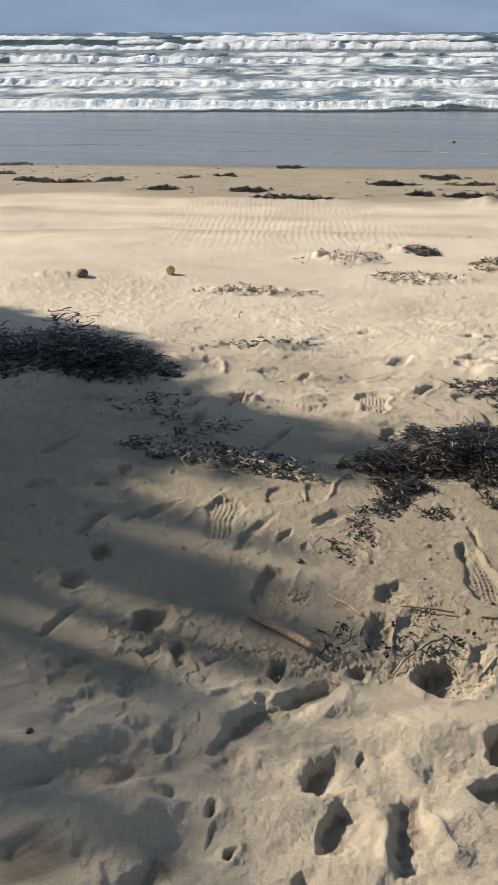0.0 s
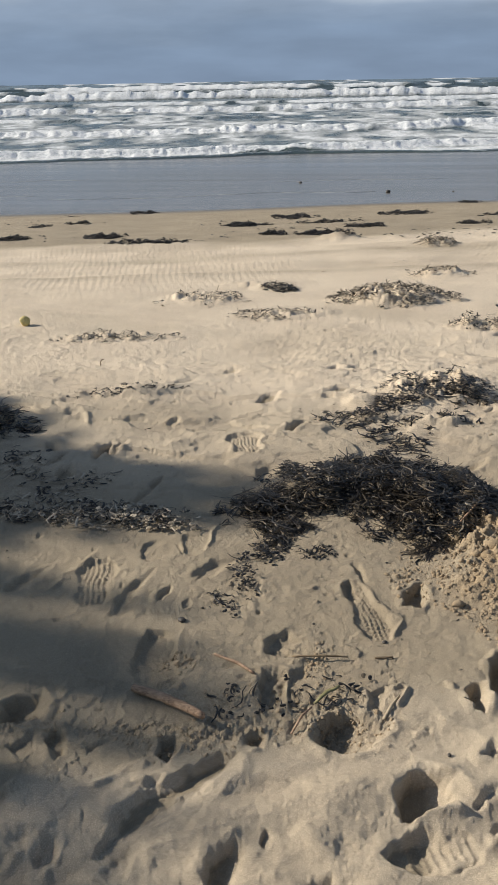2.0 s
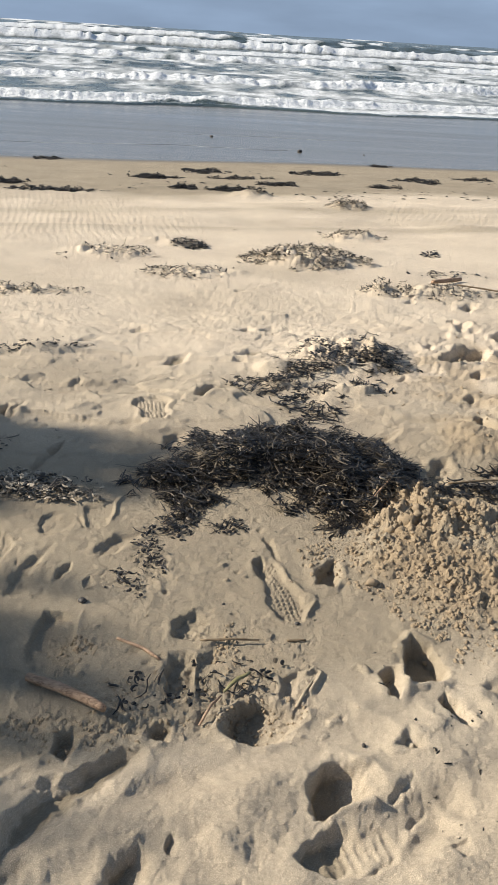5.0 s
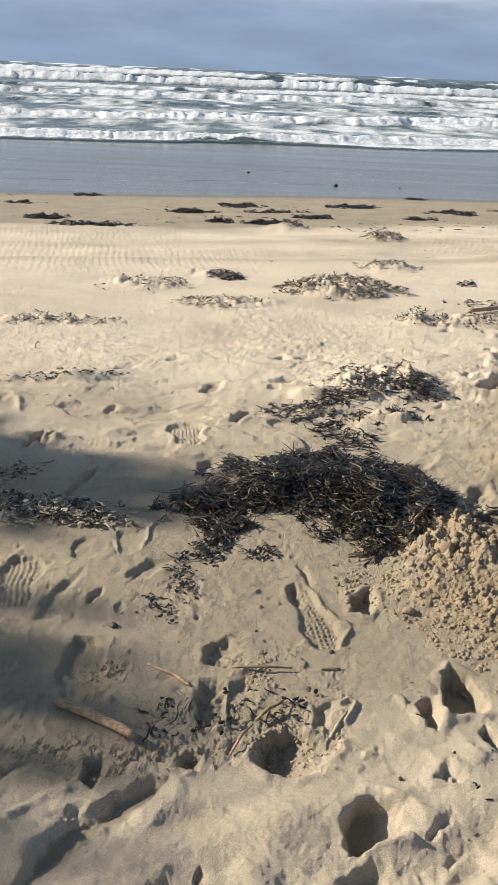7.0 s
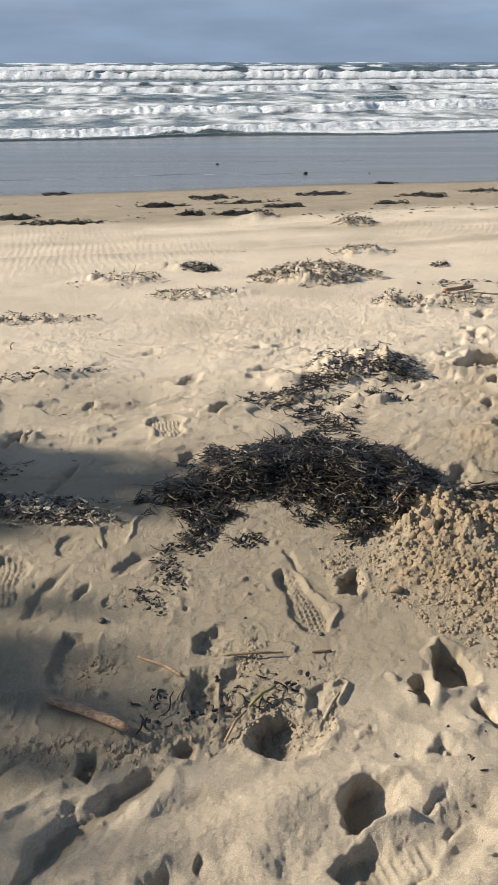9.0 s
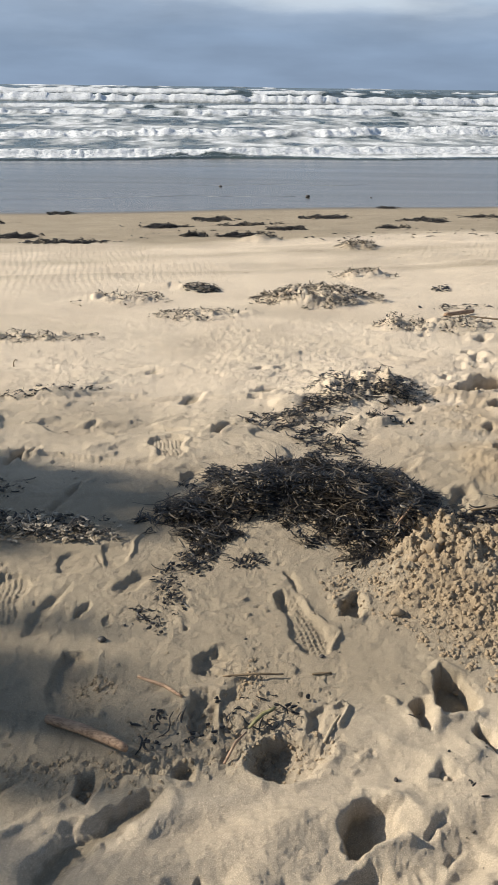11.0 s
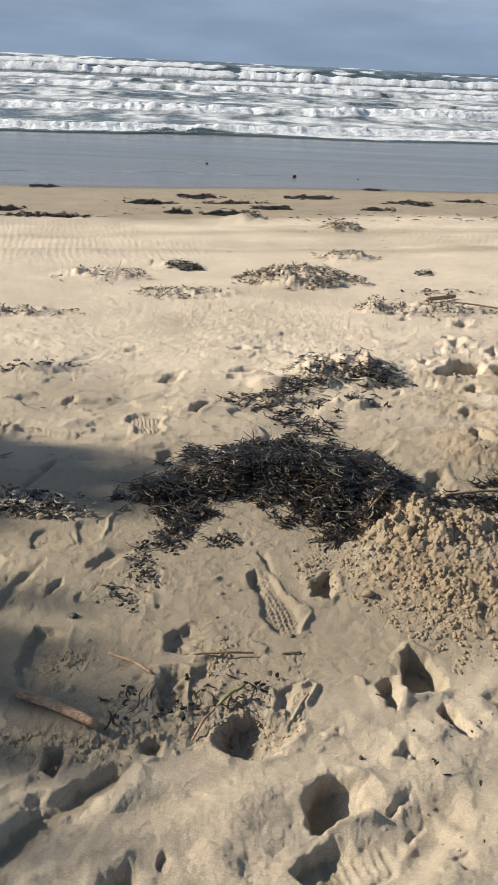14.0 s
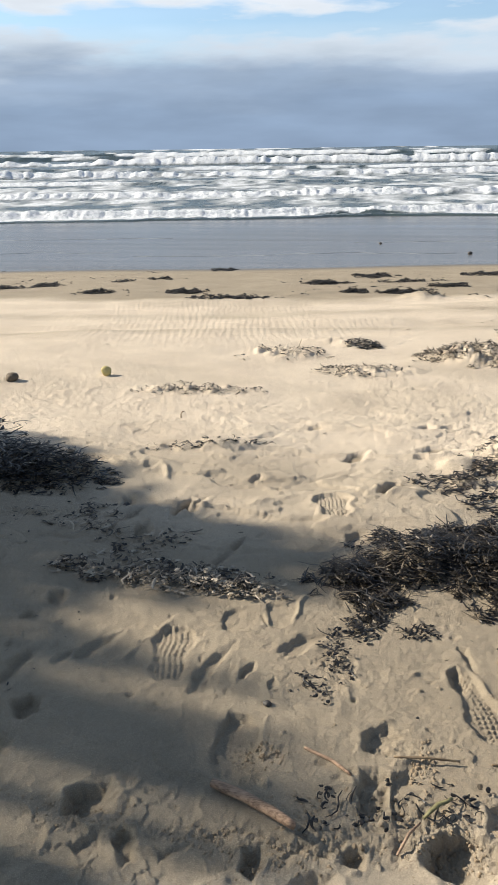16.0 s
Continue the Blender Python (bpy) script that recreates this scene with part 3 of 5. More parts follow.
    crest(((0.583, 1.390), (0.606, 1.357), (0.632, 1.308), (0.671, 1.231)), 0.018, 0.008)
    crest(((0.487, 1.330), (0.536, 1.279), (0.596, 1.259)), 0.022, 0.008)
    pit(((0.658, 1.349), (0.674, 1.366), (0.700, 1.341), (0.719, 1.282), (0.708, 1.261), (0.682, 1.289)), 0.028, 0.35, 0.012, 0.25)
    crest(((0.703, 1.383), (0.733, 1.354), (0.779, 1.315), (0.825, 1.288)), 0.024, 0.009)
    pit(((0.741, 1.396), (0.789, 1.411), (0.830, 1.384), (0.839, 1.343), (0.784, 1.340)), 0.012, 0.3, 0.014, 0.2)
    pit(((0.573, 1.218), (0.608, 1.236), (0.616, 1.206), (0.592, 1.191)), 0.012, 0.4, 0.012, 0.2)
    pit(((0.622, 0.990), (0.654, 1.002), (0.665, 0.971), (0.638, 0.961)), 0.008, 0.6, 0.012, 0.2)
    crest(((0.568, 0.944), (0.629, 1.011), (0.685, 1.091), (0.679, 1.176)), 0.03, 0.014)
    crest(((0.422, 1.196), (0.481, 1.172), (0.541, 1.182)), 0.03, 0.007)
    crest(((0.728, 1.226), (0.744, 1.160), (0.734, 1.049)), 0.03, 0.01)
    crest(((0.231, 0.991), (0.280, 0.937), (0.312, 0.867)), 0.022, 0.01)
    crest(((0.186, 0.884), (0.232, 0.855), (0.253, 0.817)), 0.022, 0.01)
    crest(((0.343, 0.890), (0.409, 0.874), (0.472, 0.863)), 0.03, 0.008)
    # the shaded side
    crest(((-0.534, 0.817), (-0.369, 0.906), (-0.203, 0.978)), 0.026, 0.012)
    crest(((-0.374, 0.811), (-0.281, 0.864), (-0.203, 0.925)), 0.018, 0.01)
    crest(((-0.462, 0.721), (-0.362, 0.792), (-0.267, 0.817)), 0.02, 0.012)
    crest(((-0.259, 0.665), (-0.148, 0.722), (-0.058, 0.736)), 0.02, 0.01)
    crest(((-0.586, 0.927), (-0.510, 1.002), (-0.368, 1.020)), 0.02, 0.01)
    crest(((-0.421, 0.927), (-0.340, 0.970), (-0.245, 1.039)), 0.016, 0.008)
    pit(((-0.641, 1.383), (-0.662, 1.430), (-0.643, 1.467), (-0.605, 1.460), (-0.589, 1.410), (-0.607, 1.376)), 0.024, 0.25, 0.009, 0.5)
    pit(((-0.649, 1.254), (-0.666, 1.297), (-0.641, 1.332), (-0.598, 1.321), (-0.583, 1.279), (-0.607, 1.250)), 0.02, 0.25, 0.009, 0.5, rough=0.002)
    pit(((-0.596, 1.066), (-0.590, 1.167), (-0.553, 1.239), (-0.533, 1.236), (-0.559, 1.150), (-0.566, 1.070)), 0.012, 0.6, 0.012, 0.3)
    pit(((-0.400, 1.159), (-0.420, 1.216), (-0.398, 1.242), (-0.350, 1.260), (-0.316, 1.232), (-0.317, 1.190), (-0.355, 1.163)), 0.034, 0.65, 0.01, 0.4)
    pit(((-0.820, 1.863), (-0.841, 1.917), (-0.805, 1.943), (-0.767, 1.901), (-0.778, 1.853)), 0.018, 0.2, 0.01, 0.3)
    pit(((-1.139, 1.898), (-1.132, 1.990), (-1.077, 2.094), (-1.070, 1.992), (-1.092, 1.907)), 0.016, 0.4, 0.014, 0.3)
    pit(((-0.742, 1.475), (-0.757, 1.562), (-0.743, 1.627), (-0.698, 1.655), (-0.699, 1.583), (-0.704, 1.489)), 0.018, 0.6, 0.014, 0.3)
    pit(((-0.659, 1.582), (-0.655, 1.635), (-0.629, 1.663), (-0.620, 1.621), (-0.631, 1.575)), 0.01, 0.4, 0.01, 0.3)
    pit(((-0.624, 1.632), (-0.618, 1.685), (-0.547, 1.762), (-0.550, 1.689), (-0.578, 1.628)), 0.016, 0.5, 0.012, 0.3)
    crest(((-0.542, 1.608), (-0.496, 1.641), (-0.477, 1.719)), 0.01, 0.007)
    crest(((-0.508, 1.707), (-0.459, 1.761), (-0.443, 1.855)), 0.01, 0.006)
    pit(((-1.045, 1.670), (-1.040, 1.730), (-0.984, 1.759), (-0.962, 1.718), (-0.999, 1.663)), 0.012, 0.3, 0.012, 0.3)
    pit(((-0.845, 1.753), (-0.840, 1.804), (-0.802, 1.801), (-0.790, 1.766)), 0.012, 0.3, 0.01, 0.3)
    pit(((-0.315, 0.920), (-0.343, 0.984), (-0.327, 1.035), (-0.301, 1.041), (-0.260, 0.970), (-0.262, 0.920)), 0.016, 0.7, 0.045, 0.3)
    pit(((-0.177, 0.912), (-0.185, 0.951), (-0.163, 0.973), (-0.130, 0.964), (-0.123, 0.925), (-0.146, 0.908)), 0.014, 0.5, 0.035, 0.3)
    pit(((-0.236, 0.761), (-0.245, 0.814), (-0.206, 0.854), (-0.163, 0.883), (-0.148, 0.835), (-0.183, 0.777)), 0.018, 0.8, 0.035, 0.4)
    pit(((-0.237, 0.725), (-0.224, 0.773), (-0.202, 0.773), (-0.190, 0.739)), 0.012, 0.6, 0.025, 0.2)
    pit(((-0.118, 0.736), (-0.116, 0.767), (-0.091, 0.771), (-0.073, 0.755), (-0.091, 0.739)), 0.015, 0.6, 0.02, 0.3)
    pit(((-0.330, 0.632), (-0.335, 0.660), (-0.293, 0.687), (-0.271, 0.659), (-0.294, 0.639)), 0.015, 0.7, 0.03, 0.4)
    pit(((-0.349, 0.553), (-0.316, 0.609), (-0.269, 0.641), (-0.219, 0.652), (-0.131, 0.668), (-0.113, 0.618), (-0.129, 0.570), (-0.188, 0.517), (-0.296, 0.468)), 0.03, 0.6, 0.03, 0.3, rough=0.002)
    pit(((-0.106, 0.557), (-0.112, 0.624), (-0.120, 0.664), (-0.056, 0.680), (-0.012, 0.668), (0.013, 0.602)), 0.02, 0.7, 0.03, 0.3)
    crest(((-0.200, 0.552), (-0.172, 0.575), (-0.142, 0.592)), 0.03, 0.01)
    pit(((-0.035, 0.736), (-0.038, 0.758), (-0.025, 0.768), (-0.013, 0.752), (-0.019, 0.733)), 0.016, 0.4, 0.008, 0.4)
    pit(((0.024, 0.666), (0.022, 0.686), (0.039, 0.699), (0.041, 0.679), (0.035, 0.664)), 0.022, 0.2, 0.007, 0.5)
    pit(((-0.008, 0.679), (-0.017, 0.713), (-0.013, 0.733), (-0.005, 0.723), (0.003, 0.684)), 0.01, 0.4, 0.01, 0.2)
    crest(((-0.383, 0.645), (-0.341, 0.686), (-0.298, 0.710), (-0.226, 0.722)), 0.012, 0.012)
    crest(((-0.203, 0.775), (-0.171, 0.812), (-0.142, 0.834)), 0.012, 0.01)
    crest(((-0.205, 0.726), (-0.156, 0.760), (-0.134, 0.806)), 0.014, 0.01)
    pit(((-0.286, 1.125), (-0.271, 1.159), (-0.247, 1.142), (-0.220, 1.090), (-0.239, 1.072)), 0.018, 0.4, 0.009, 0.5, rough=0.002)
    pit(((-0.354, 1.097), (-0.320, 1.137), (-0.268, 1.088), (-0.305, 1.054)), 0.01, 0.5, 0.012, 0.4, rough=0.002)
    pit(((-0.438, 0.722), (-0.425, 0.756), (-0.403, 0.778), (-0.393, 0.746), (-0.416, 0.708)), 0.014, 0.5, 0.02, 0.3)
    pit(((-0.456, 0.782), (-0.447, 0.825), (-0.399, 0.850), (-0.400, 0.811)), 0.014, 0.6, 0.02, 0.3)
    pit(((-0.362, 0.682), (-0.365, 0.721), (-0.335, 0.739), (-0.318, 0.704)), 0.014, 0.6, 0.02, 0.3)
    # old half-blown prints farther down the beach
    pit(((-0.046, 2.856), (-0.044, 2.959), (0.002, 3.009), (0.083, 2.998), (0.083, 2.952), (-0.001, 2.928), (-0.020, 2.849)), 0.022, 0.2, 0.02, 0.4)
    pit(((-0.040, 2.856), (-0.035, 2.955), (0.012, 3.019), (0.049, 2.988), (0.015, 2.956), (-0.007, 2.851)), 0.012, 0.2, 0.016, 0.5)
    pit(((-0.078, 2.417), (-0.091, 2.470), (-0.070, 2.522), (-0.025, 2.549), (-0.019, 2.464), (-0.050, 2.404)), 0.014, 0.5, 0.014, 0.5)
    pit(((-0.245, 3.292), (-0.236, 3.381), (-0.153, 3.436), (-0.135, 3.367), (-0.200, 3.269)), 0.02, 0.3, 0.02, 0.5)
    pit(((-0.713, 2.529), (-0.708, 2.630), (-0.661, 2.721), (-0.653, 2.640), (-0.672, 2.527)), 0.022, 0.4, 0.02, 0.5)
    pit(((-0.680, 2.547), (-0.676, 2.613), (-0.646, 2.666), (-0.642, 2.564)), 0.014, 0.4, 0.02, 0.4)
    shoe((-0.141, 2.615), (-0.209, 2.829), 0.14, 0.012, "waves", 0.5)
    pit(((-0.333, 3.010), (-0.254, 3.114), (-0.150, 3.182), (-0.134, 3.140), (-0.219, 3.048)), 0.014, 0.3, 0.02, 0.4)
    crest(((-0.318, 2.985), (-0.219, 3.048), (-0.136, 3.124)), 0.02, 0.01)
    pit(((-0.445, 2.328), (-0.428, 2.378), (-0.407, 2.410), (-0.399, 2.355), (-0.423, 2.315)), 0.012, 0.3, 0.012, 0.3)
    pit(((-0.381, 2.395), (-0.373, 2.434), (-0.363, 2.464), (-0.358, 2.409)), 0.008, 0.3, 0.01, 0.3)
    pit(((-0.340, 2.886), (-0.264, 2.941), (-0.231, 2.908), (-0.290, 2.857)), 0.014, 0.3, 0.02, 0.4)
    pit(((0.036, 3.421), (0.101, 3.526), (0.252, 3.538), (0.205, 3.474), (0.110, 3.419)), 0.018, 0.3, 0.03, 0.5)
    pit(((-0.686, 3.476), (-0.671, 3.560), (-0.578, 3.666), (-0.588, 3.600), (-0.637, 3.486)), 0.014, 0.3, 0.03, 0.4)
    pit(((0.017, 3.885), (0.064, 3.990), (0.101, 3.949), (0.064, 3.850)), 0.016, 0.3, 0.03, 0.5)
    pit(((0.124, 3.932), (0.190, 4.018), (0.235, 3.956), (0.168, 3.895)), 0.014, 0.3, 0.03, 0.5)
    pit(((-0.498, 3.795), (-0.458, 3.898), (-0.395, 3.840), (-0.435, 3.762)), 0.014, 0.3, 0.03, 0.5)
    pit(((-0.436, 2.853), (-0.420, 2.910), (-0.382, 2.878), (-0.401, 2.836)), 0.014, 0.3, 0.015, 0.5)
    pit(((-0.526, 2.972), (-0.520, 3.030), (-0.487, 2.994), (-0.498, 2.949)), 0.012, 0.3, 0.015, 0.5)
    pit(((-0.928, 2.583), (-0.946, 2.663), (-0.910, 2.684), (-0.870, 2.621), (-0.886, 2.569)), 0.026, 0.3, 0.018, 0.5)
    pit(((-0.714, 2.523), (-0.710, 2.612), (-0.694, 2.700), (-0.670, 2.693), (-0.667, 2.566), (-0.684, 2.488)), 0.022, 0.5, 0.016, 0.5)
    pit(((-0.661, 2.525), (-0.663, 2.625), (-0.646, 2.724), (-0.622, 2.691), (-0.629, 2.576)), 0.016, 0.5, 0.014, 0.5)
    pit(((-0.865, 2.454), (-0.854, 2.555), (-0.815, 2.575), (-0.786, 2.473), (-0.822, 2.433)), 0.018, 0.4, 0.016, 0.5)
    pit(((-0.772, 2.337), (-0.777, 2.404), (-0.744, 2.421), (-0.704, 2.354), (-0.726, 2.301)), 0.02, 0.3, 0.014, 0.5)
    pit(((-0.459, 2.197), (-0.441, 2.301), (-0.412, 2.417), (-0.391, 2.384), (-0.411, 2.275), (-0.429, 2.181)), 0.014, 0.4, 0.014, 0.3)
    pit(((-1.088, 3.144), (-1.085, 3.200), (-1.034, 3.192), (-1.023, 3.125)), 0.016, 0.3, 0.02, 0.5)
    pit(((-1.007, 2.966), (-0.998, 3.016), (-0.947, 3.012), (-0.947, 2.951)), 0.014, 0.3, 0.02, 0.5)
    crest(((-0.964, 3.055), (-0.889, 2.964), (-0.859, 2.869), (-0.922, 2.868)), 0.012, 0.014)
    crest(((-0.496, 2.613), (-0.421, 2.716), (-0.301, 2.830)), 0.03, 0.01)
    crest(((-0.548, 2.943), (-0.433, 3.026), (-0.303, 3.056)), 0.03, 0.01)
    pit(((-0.434, 2.849), (-0.401, 2.894), (-0.365, 2.877), (-0.397, 2.832)), 0.014, 0.3, 0.015, 0.5)
    pit(((-0.548, 2.943), (-0.528, 3.003), (-0.500, 2.967), (-0.512, 2.909)), 0.018, 0.3, 0.015, 0.5)
    # trampled ground beside the dug sand
    pit(((0.940, 3.492), (1.031, 3.684), (1.199, 3.754), (1.182, 3.616), (1.100, 3.500), (1.008, 3.461)), 0.055, 0.2, 0.02, 0.5, rough=0.006)
    pit(((0.961, 2.783), (0.998, 2.829), (1.016, 2.759), (1.037, 2.670), (1.002, 2.668), (0.967, 2.707)), 0.055, 0.3, 0.015, 0.4, rough=0.004)
    pit(((1.031, 2.641), (1.069, 2.673), (1.093, 2.615), (1.056, 2.583)), 0.02, 0.3, 0.012, 0.4)
    pit(((0.569, 2.529), (0.604, 2.604), (0.699, 2.680), (0.681, 2.617), (0.619, 2.546)), 0.024, 0.3, 0.015, 0.5)
    pit(((0.727, 3.189), (0.770, 3.252), (0.783, 3.208), (0.745, 3.147)), 0.014, 0.3, 0.012, 0.3)
    pit(((0.646, 2.697), (0.686, 2.755), (0.730, 2.791), (0.704, 2.734)), 0.01, 0.3, 0.012, 0.3)
    pit(((0.755, 2.365), (0.787, 2.448), (0.842, 2.478), (0.848, 2.383), (0.812, 2.285), (0.763, 2.274)), 0.022, 0.5, 0.016, 0.6, rough=0.006)
    pit(((0.904, 3.698), (0.939, 3.762), (0.954, 3.720), (0.922, 3.639)), 0.03, 0.3, 0.02, 0.5)
    pit(((1.047, 3.314), (1.096, 3.350), (1.110, 3.302), (1.061, 3.238)), 0.035, 0.3, 0.02, 0.5, rough=0.005)
    pit(((1.270, 3.999), (1.319, 4.074), (1.348, 4.002), (1.295, 3.909)), 0.05, 0.3, 0.02, 0.5, rough=0.006)
    pit(((1.211, 4.651), (1.279, 4.783), (1.358, 4.786), (1.276, 4.622)), 0.04, 0.3, 0.03, 0.5)
    pit(((1.110, 4.139), (1.168, 4.245), (1.183, 4.167), (1.132, 4.065)), 0.04, 0.3, 0.03, 0.5)
    pit(((1.543, 4.544), (1.610, 4.669), (1.620, 4.578), (1.552, 4.455)), 0.04, 0.3, 0.03, 0.5)
    pit(((1.212, 3.626), (1.272, 3.726), (1.308, 3.660), (1.250, 3.536)), 0.045, 0.3, 0.02, 0.5, rough=0.006)
    pit(((0.963, 2.984), (1.003, 3.026), (1.029, 2.994), (0.989, 2.949)), 0.02, 0.3, 0.014, 0.5)
    pit(((1.123, 2.849), (1.166, 2.898), (1.191, 2.876), (1.150, 2.806)), 0.03, 0.3, 0.012, 0.5)
    crest(((1.057, 3.029), (1.134, 2.896), (1.224, 2.844)), 0.05, 0.03)
    pit(((1.169, 3.187), (1.214, 3.247), (1.249, 3.220), (1.201, 3.131)), 0.03, 0.3, 0.015, 0.5)
    rnd = random.Random(14)
    for k in range(16):  # soft overlapping hollows in the loose sand
        size = rnd.uniform(0.035, 0.085)
        dent(rnd.uniform(-0.65, 0.22), rnd.uniform(0.45, 1.08), size, size * rnd.uniform(0.4, 0.75), rnd.gauss(40, 25), rnd.uniform(0.007, 0.016), 0.9, 0.97)
    rnd = random.Random(4)
    for k in range(26):  # small scuffs on the pale sand
        y = rnd.uniform(2.6, 5.4)
        x = rnd.uniform(-0.62, 0.42) * y + 0.3
        size = rnd.uniform(0.012, 0.04)
        dent(x, y, size * 1.3, size * rnd.uniform(0.25, 0.55), rnd.gauss(20, 25), rnd.uniform(0.006, 0.016), rnd.uniform(0.3, 0.9), 0.5)
    for k in range(34):  # trampled ground
        x, y = rnd.uniform(0.95, 1.9), rnd.uniform(2.6, 5.2)
        size = rnd.uniform(0.02, 0.06)
        dent(x, y, size, size * rnd.uniform(0.5, 0.9), rnd.gauss(20, 40), rnd.uniform(0.008, 0.024), rnd.uniform(0.1, 0.4), 0.6, 0.4)
    for k in range(90):  # crumbs and pocks in the damp sand
        x, y = rnd.uniform(-0.9, 0.7), rnd.uniform(1.15, 2.1)
        size = rnd.uniform(0.004, 0.014)
        dent(x, y, size * 1.5, size, rnd.uniform(0, 180), rnd.choice((-1, 1)) * rnd.uniform(0.003, 0.007), 0.3)


press_prints()


def heap(x, y, rx, ry, turn, height, lumps=0.0, scale=30.0, dug=0.0):
    """A low mound, lumpy if asked."""
    i = near(x, y, 1.6 * max(rx, ry))
    u, v = local(i, x, y, turn)
    q = np.hypot(u / rx, v / ry) + 0.15 * grain(GX[i] * 2.2 / min(rx, ry), GY[i] * 2.2 / min(rx, ry), 7)
    m = 1 - smooth(0.15, 1.1, q)
    GZ[i] += height * m + lumps * np.minimum(1, 1.6 * m) * np.maximum(-0.1, 0.25 + 0.8 * fbm(GX[i] * scale, GY[i] * scale, 3, 13, 0.55))
    if dug:
        GZ[i] += 0.30 * lumps * np.minimum(1, 2 * m) * fbm(GX[i] * scale * 3.5, GY[i] * scale * 3.5, 3, 18, 0.7)
        DUG[i] = np.maximum(DUG[i], dug * np.minimum(1, 1.8 * m) * smooth(-0.6, 0.3, grain(GX[i] * 9, GY[i] * 9, 14)))


# dug-up sand: the crumbly heap and the trampled stretch behind it
def crumble(x0, y0, x1, y1, width, height):
    """A broken edge of crust along a line."""
    i = near((x0 + x1) / 2, (y0 + y1) / 2, math.hypot(x1 - x0, y1 - y0) / 2 + 3 * width)
    dx, dy = x1 - x0, y1 - y0
    n = math.hypot(dx, dy)
    u, v = ((GX[i] - x0) * dx + (GY[i] - y0) * dy) / n, ((GY[i] - y0) * dx - (GX[i] - x0) * dy) / n
    height = 0.35 * height
    v = v + 0.6 * width * grain(GX[i] * 14, GY[i] * 14, 15)
    m = np.exp(-((v / width) ** 2)) * smooth(-0.05, 0.03, u) * (1 - smooth(n - 0.03, n + 0.05, u))
    GZ[i] += m * height * fbm(GX[i] * 60, GY[i] * 60, 4, 16, 0.65)


crumble(-0.45, 1.13, 0.06, 1.20, 0.030, 0.008)
crumble(0.02, 1.21, 0.40, 1.30, 0.045, 0.010)
crumble(0.17, 1.32, 0.30, 1.36, 0.050, 0.008)
crumble(-0.20, 1.36, -0.05, 1.45, 0.025, 0.006)
crumble(-0.10, 1.10, 0.10, 1.19, 0.020, 0.010)
heap(0.80, 1.88, 0.38, 0.34, 10, 0.048, 0.011, 36, 0.8)
heap(0.65, 2.05, 0.13, 0.14, 0, 0.030, 0.034, 18, 0.8)
heap(0.88, 2.02, 0.22, 0.18, 0, 0.034, 0.028, 15, 0.8)
heap(1.25, 3.25, 0.70, 0.85, 0, 0.015, 0.006, 15, 0.55)
heap(1.10, 2.62, 0.40, 0.25, 0, 0.025, 0.010, 16, 0.5)
# sand drifted over weed
heap(0.52, 3.48, 0.30, 0.24, 10, 0.040, 0.030, 20)
heap(0.24, 3.30, 0.10, 0.10, 0, 0.035, 0.010, 13)
heap(0.56, 3.05, 0.14, 0.10, 0, 0.012, 0.020, 22)
heap(0.28, 6.02, 0.42, 0.40, 0, 0.07, 0.035, 14)
heap(-0.36, 5.38, 0.34, 0.18, 15, 0.018, 0.022, 16)
heap(1.12, 5.08, 0.40, 0.20, 0, 0.022, 0.024, 16)
heap(0.79, 5.00, 0.14, 0.12, 0, 0.025, 0.035, 14)
heap(0.74, 7.40, 0.30, 0.24, 0, 0.05, 0.028, 13)
heap(0.80, 9.95, 0.28, 0.26, 0, 0.06, 0.030, 12)
heap(-0.70, 6.62, 0.26, 0.20, 0, 0.035, 0.015, 12)
heap(-0.95, 6.70, 0.25, 0.16, 0, 0.02, 0.015, 12)
heap(-0.45, 10.95, 0.30, 0.24, 0, 0.085, 0.006, 8)
heap(-2.75, 4.55, 0.22, 0.14, 0, 0.025, 0.02, 14)
heap(-1.15, 6.00, 0.36, 0.34, 0, 0.018, 0.022, 15)
heap(-1.36, 4.58, 0.36, 0.13, 10, 0.012, 0.022, 18)
heap(-0.85, 3.35, 0.26, 0.08, 20, 0.025, 0.006, 14)
heap(-1.62, 2.78, 0.62, 0.32, 8, 0.07, 0.0)
heap(0.28, 2.36, 0.34, 0.22, 10, 0.045, 0.0)
heap(0.50, 2.25, 0.20, 0.24, 0, 0.030, 0.0)
WET = smooth(16.6, 17.8, GS + 0.35 * grain(GX * 0.25, GY * 0.25, 77))


def sheet(name, verts, rings, around, mat, **layers):
    """A closed fan of rings round its first ring's middle."""
    i, j = np.meshgrid(np.arange(rings - 1), np.arange(around), indexing="ij")
    a, b = i * around + j, i * around + (j + 1) % around
    quads = np.stack([a, a + around, b + around, b], -1).reshape(-1, 4)
    me = bpy.data.meshes.new(name)
    n = len(verts)
    me.vertices.add(n)
    me.vertices.foreach_set("co", verts.astype(np.float32).ravel())
    me.loops.add(quads.size + around)
    me.loops.foreach_set("vertex_index", np.concatenate([quads.ravel(), np.arange(around)]).astype(np.int32))
    me.polygons.add(len(quads) + 1)
    me.polygons.foreach_set("loop_start", np.arange(len(quads) + 1, dtype=np.int32) * 4)
    me.polygons.foreach_set("use_smooth", np.ones(len(quads) + 1, dtype=bool))
    for key, values in layers.items():
        me.attributes.new(key, "FLOAT", "POINT").data.foreach_set("value", values.astype(np.float32))
    me.update(calc_edges=True)
    me.validate()
    me.materials.append(mat)
    return new(name, me)


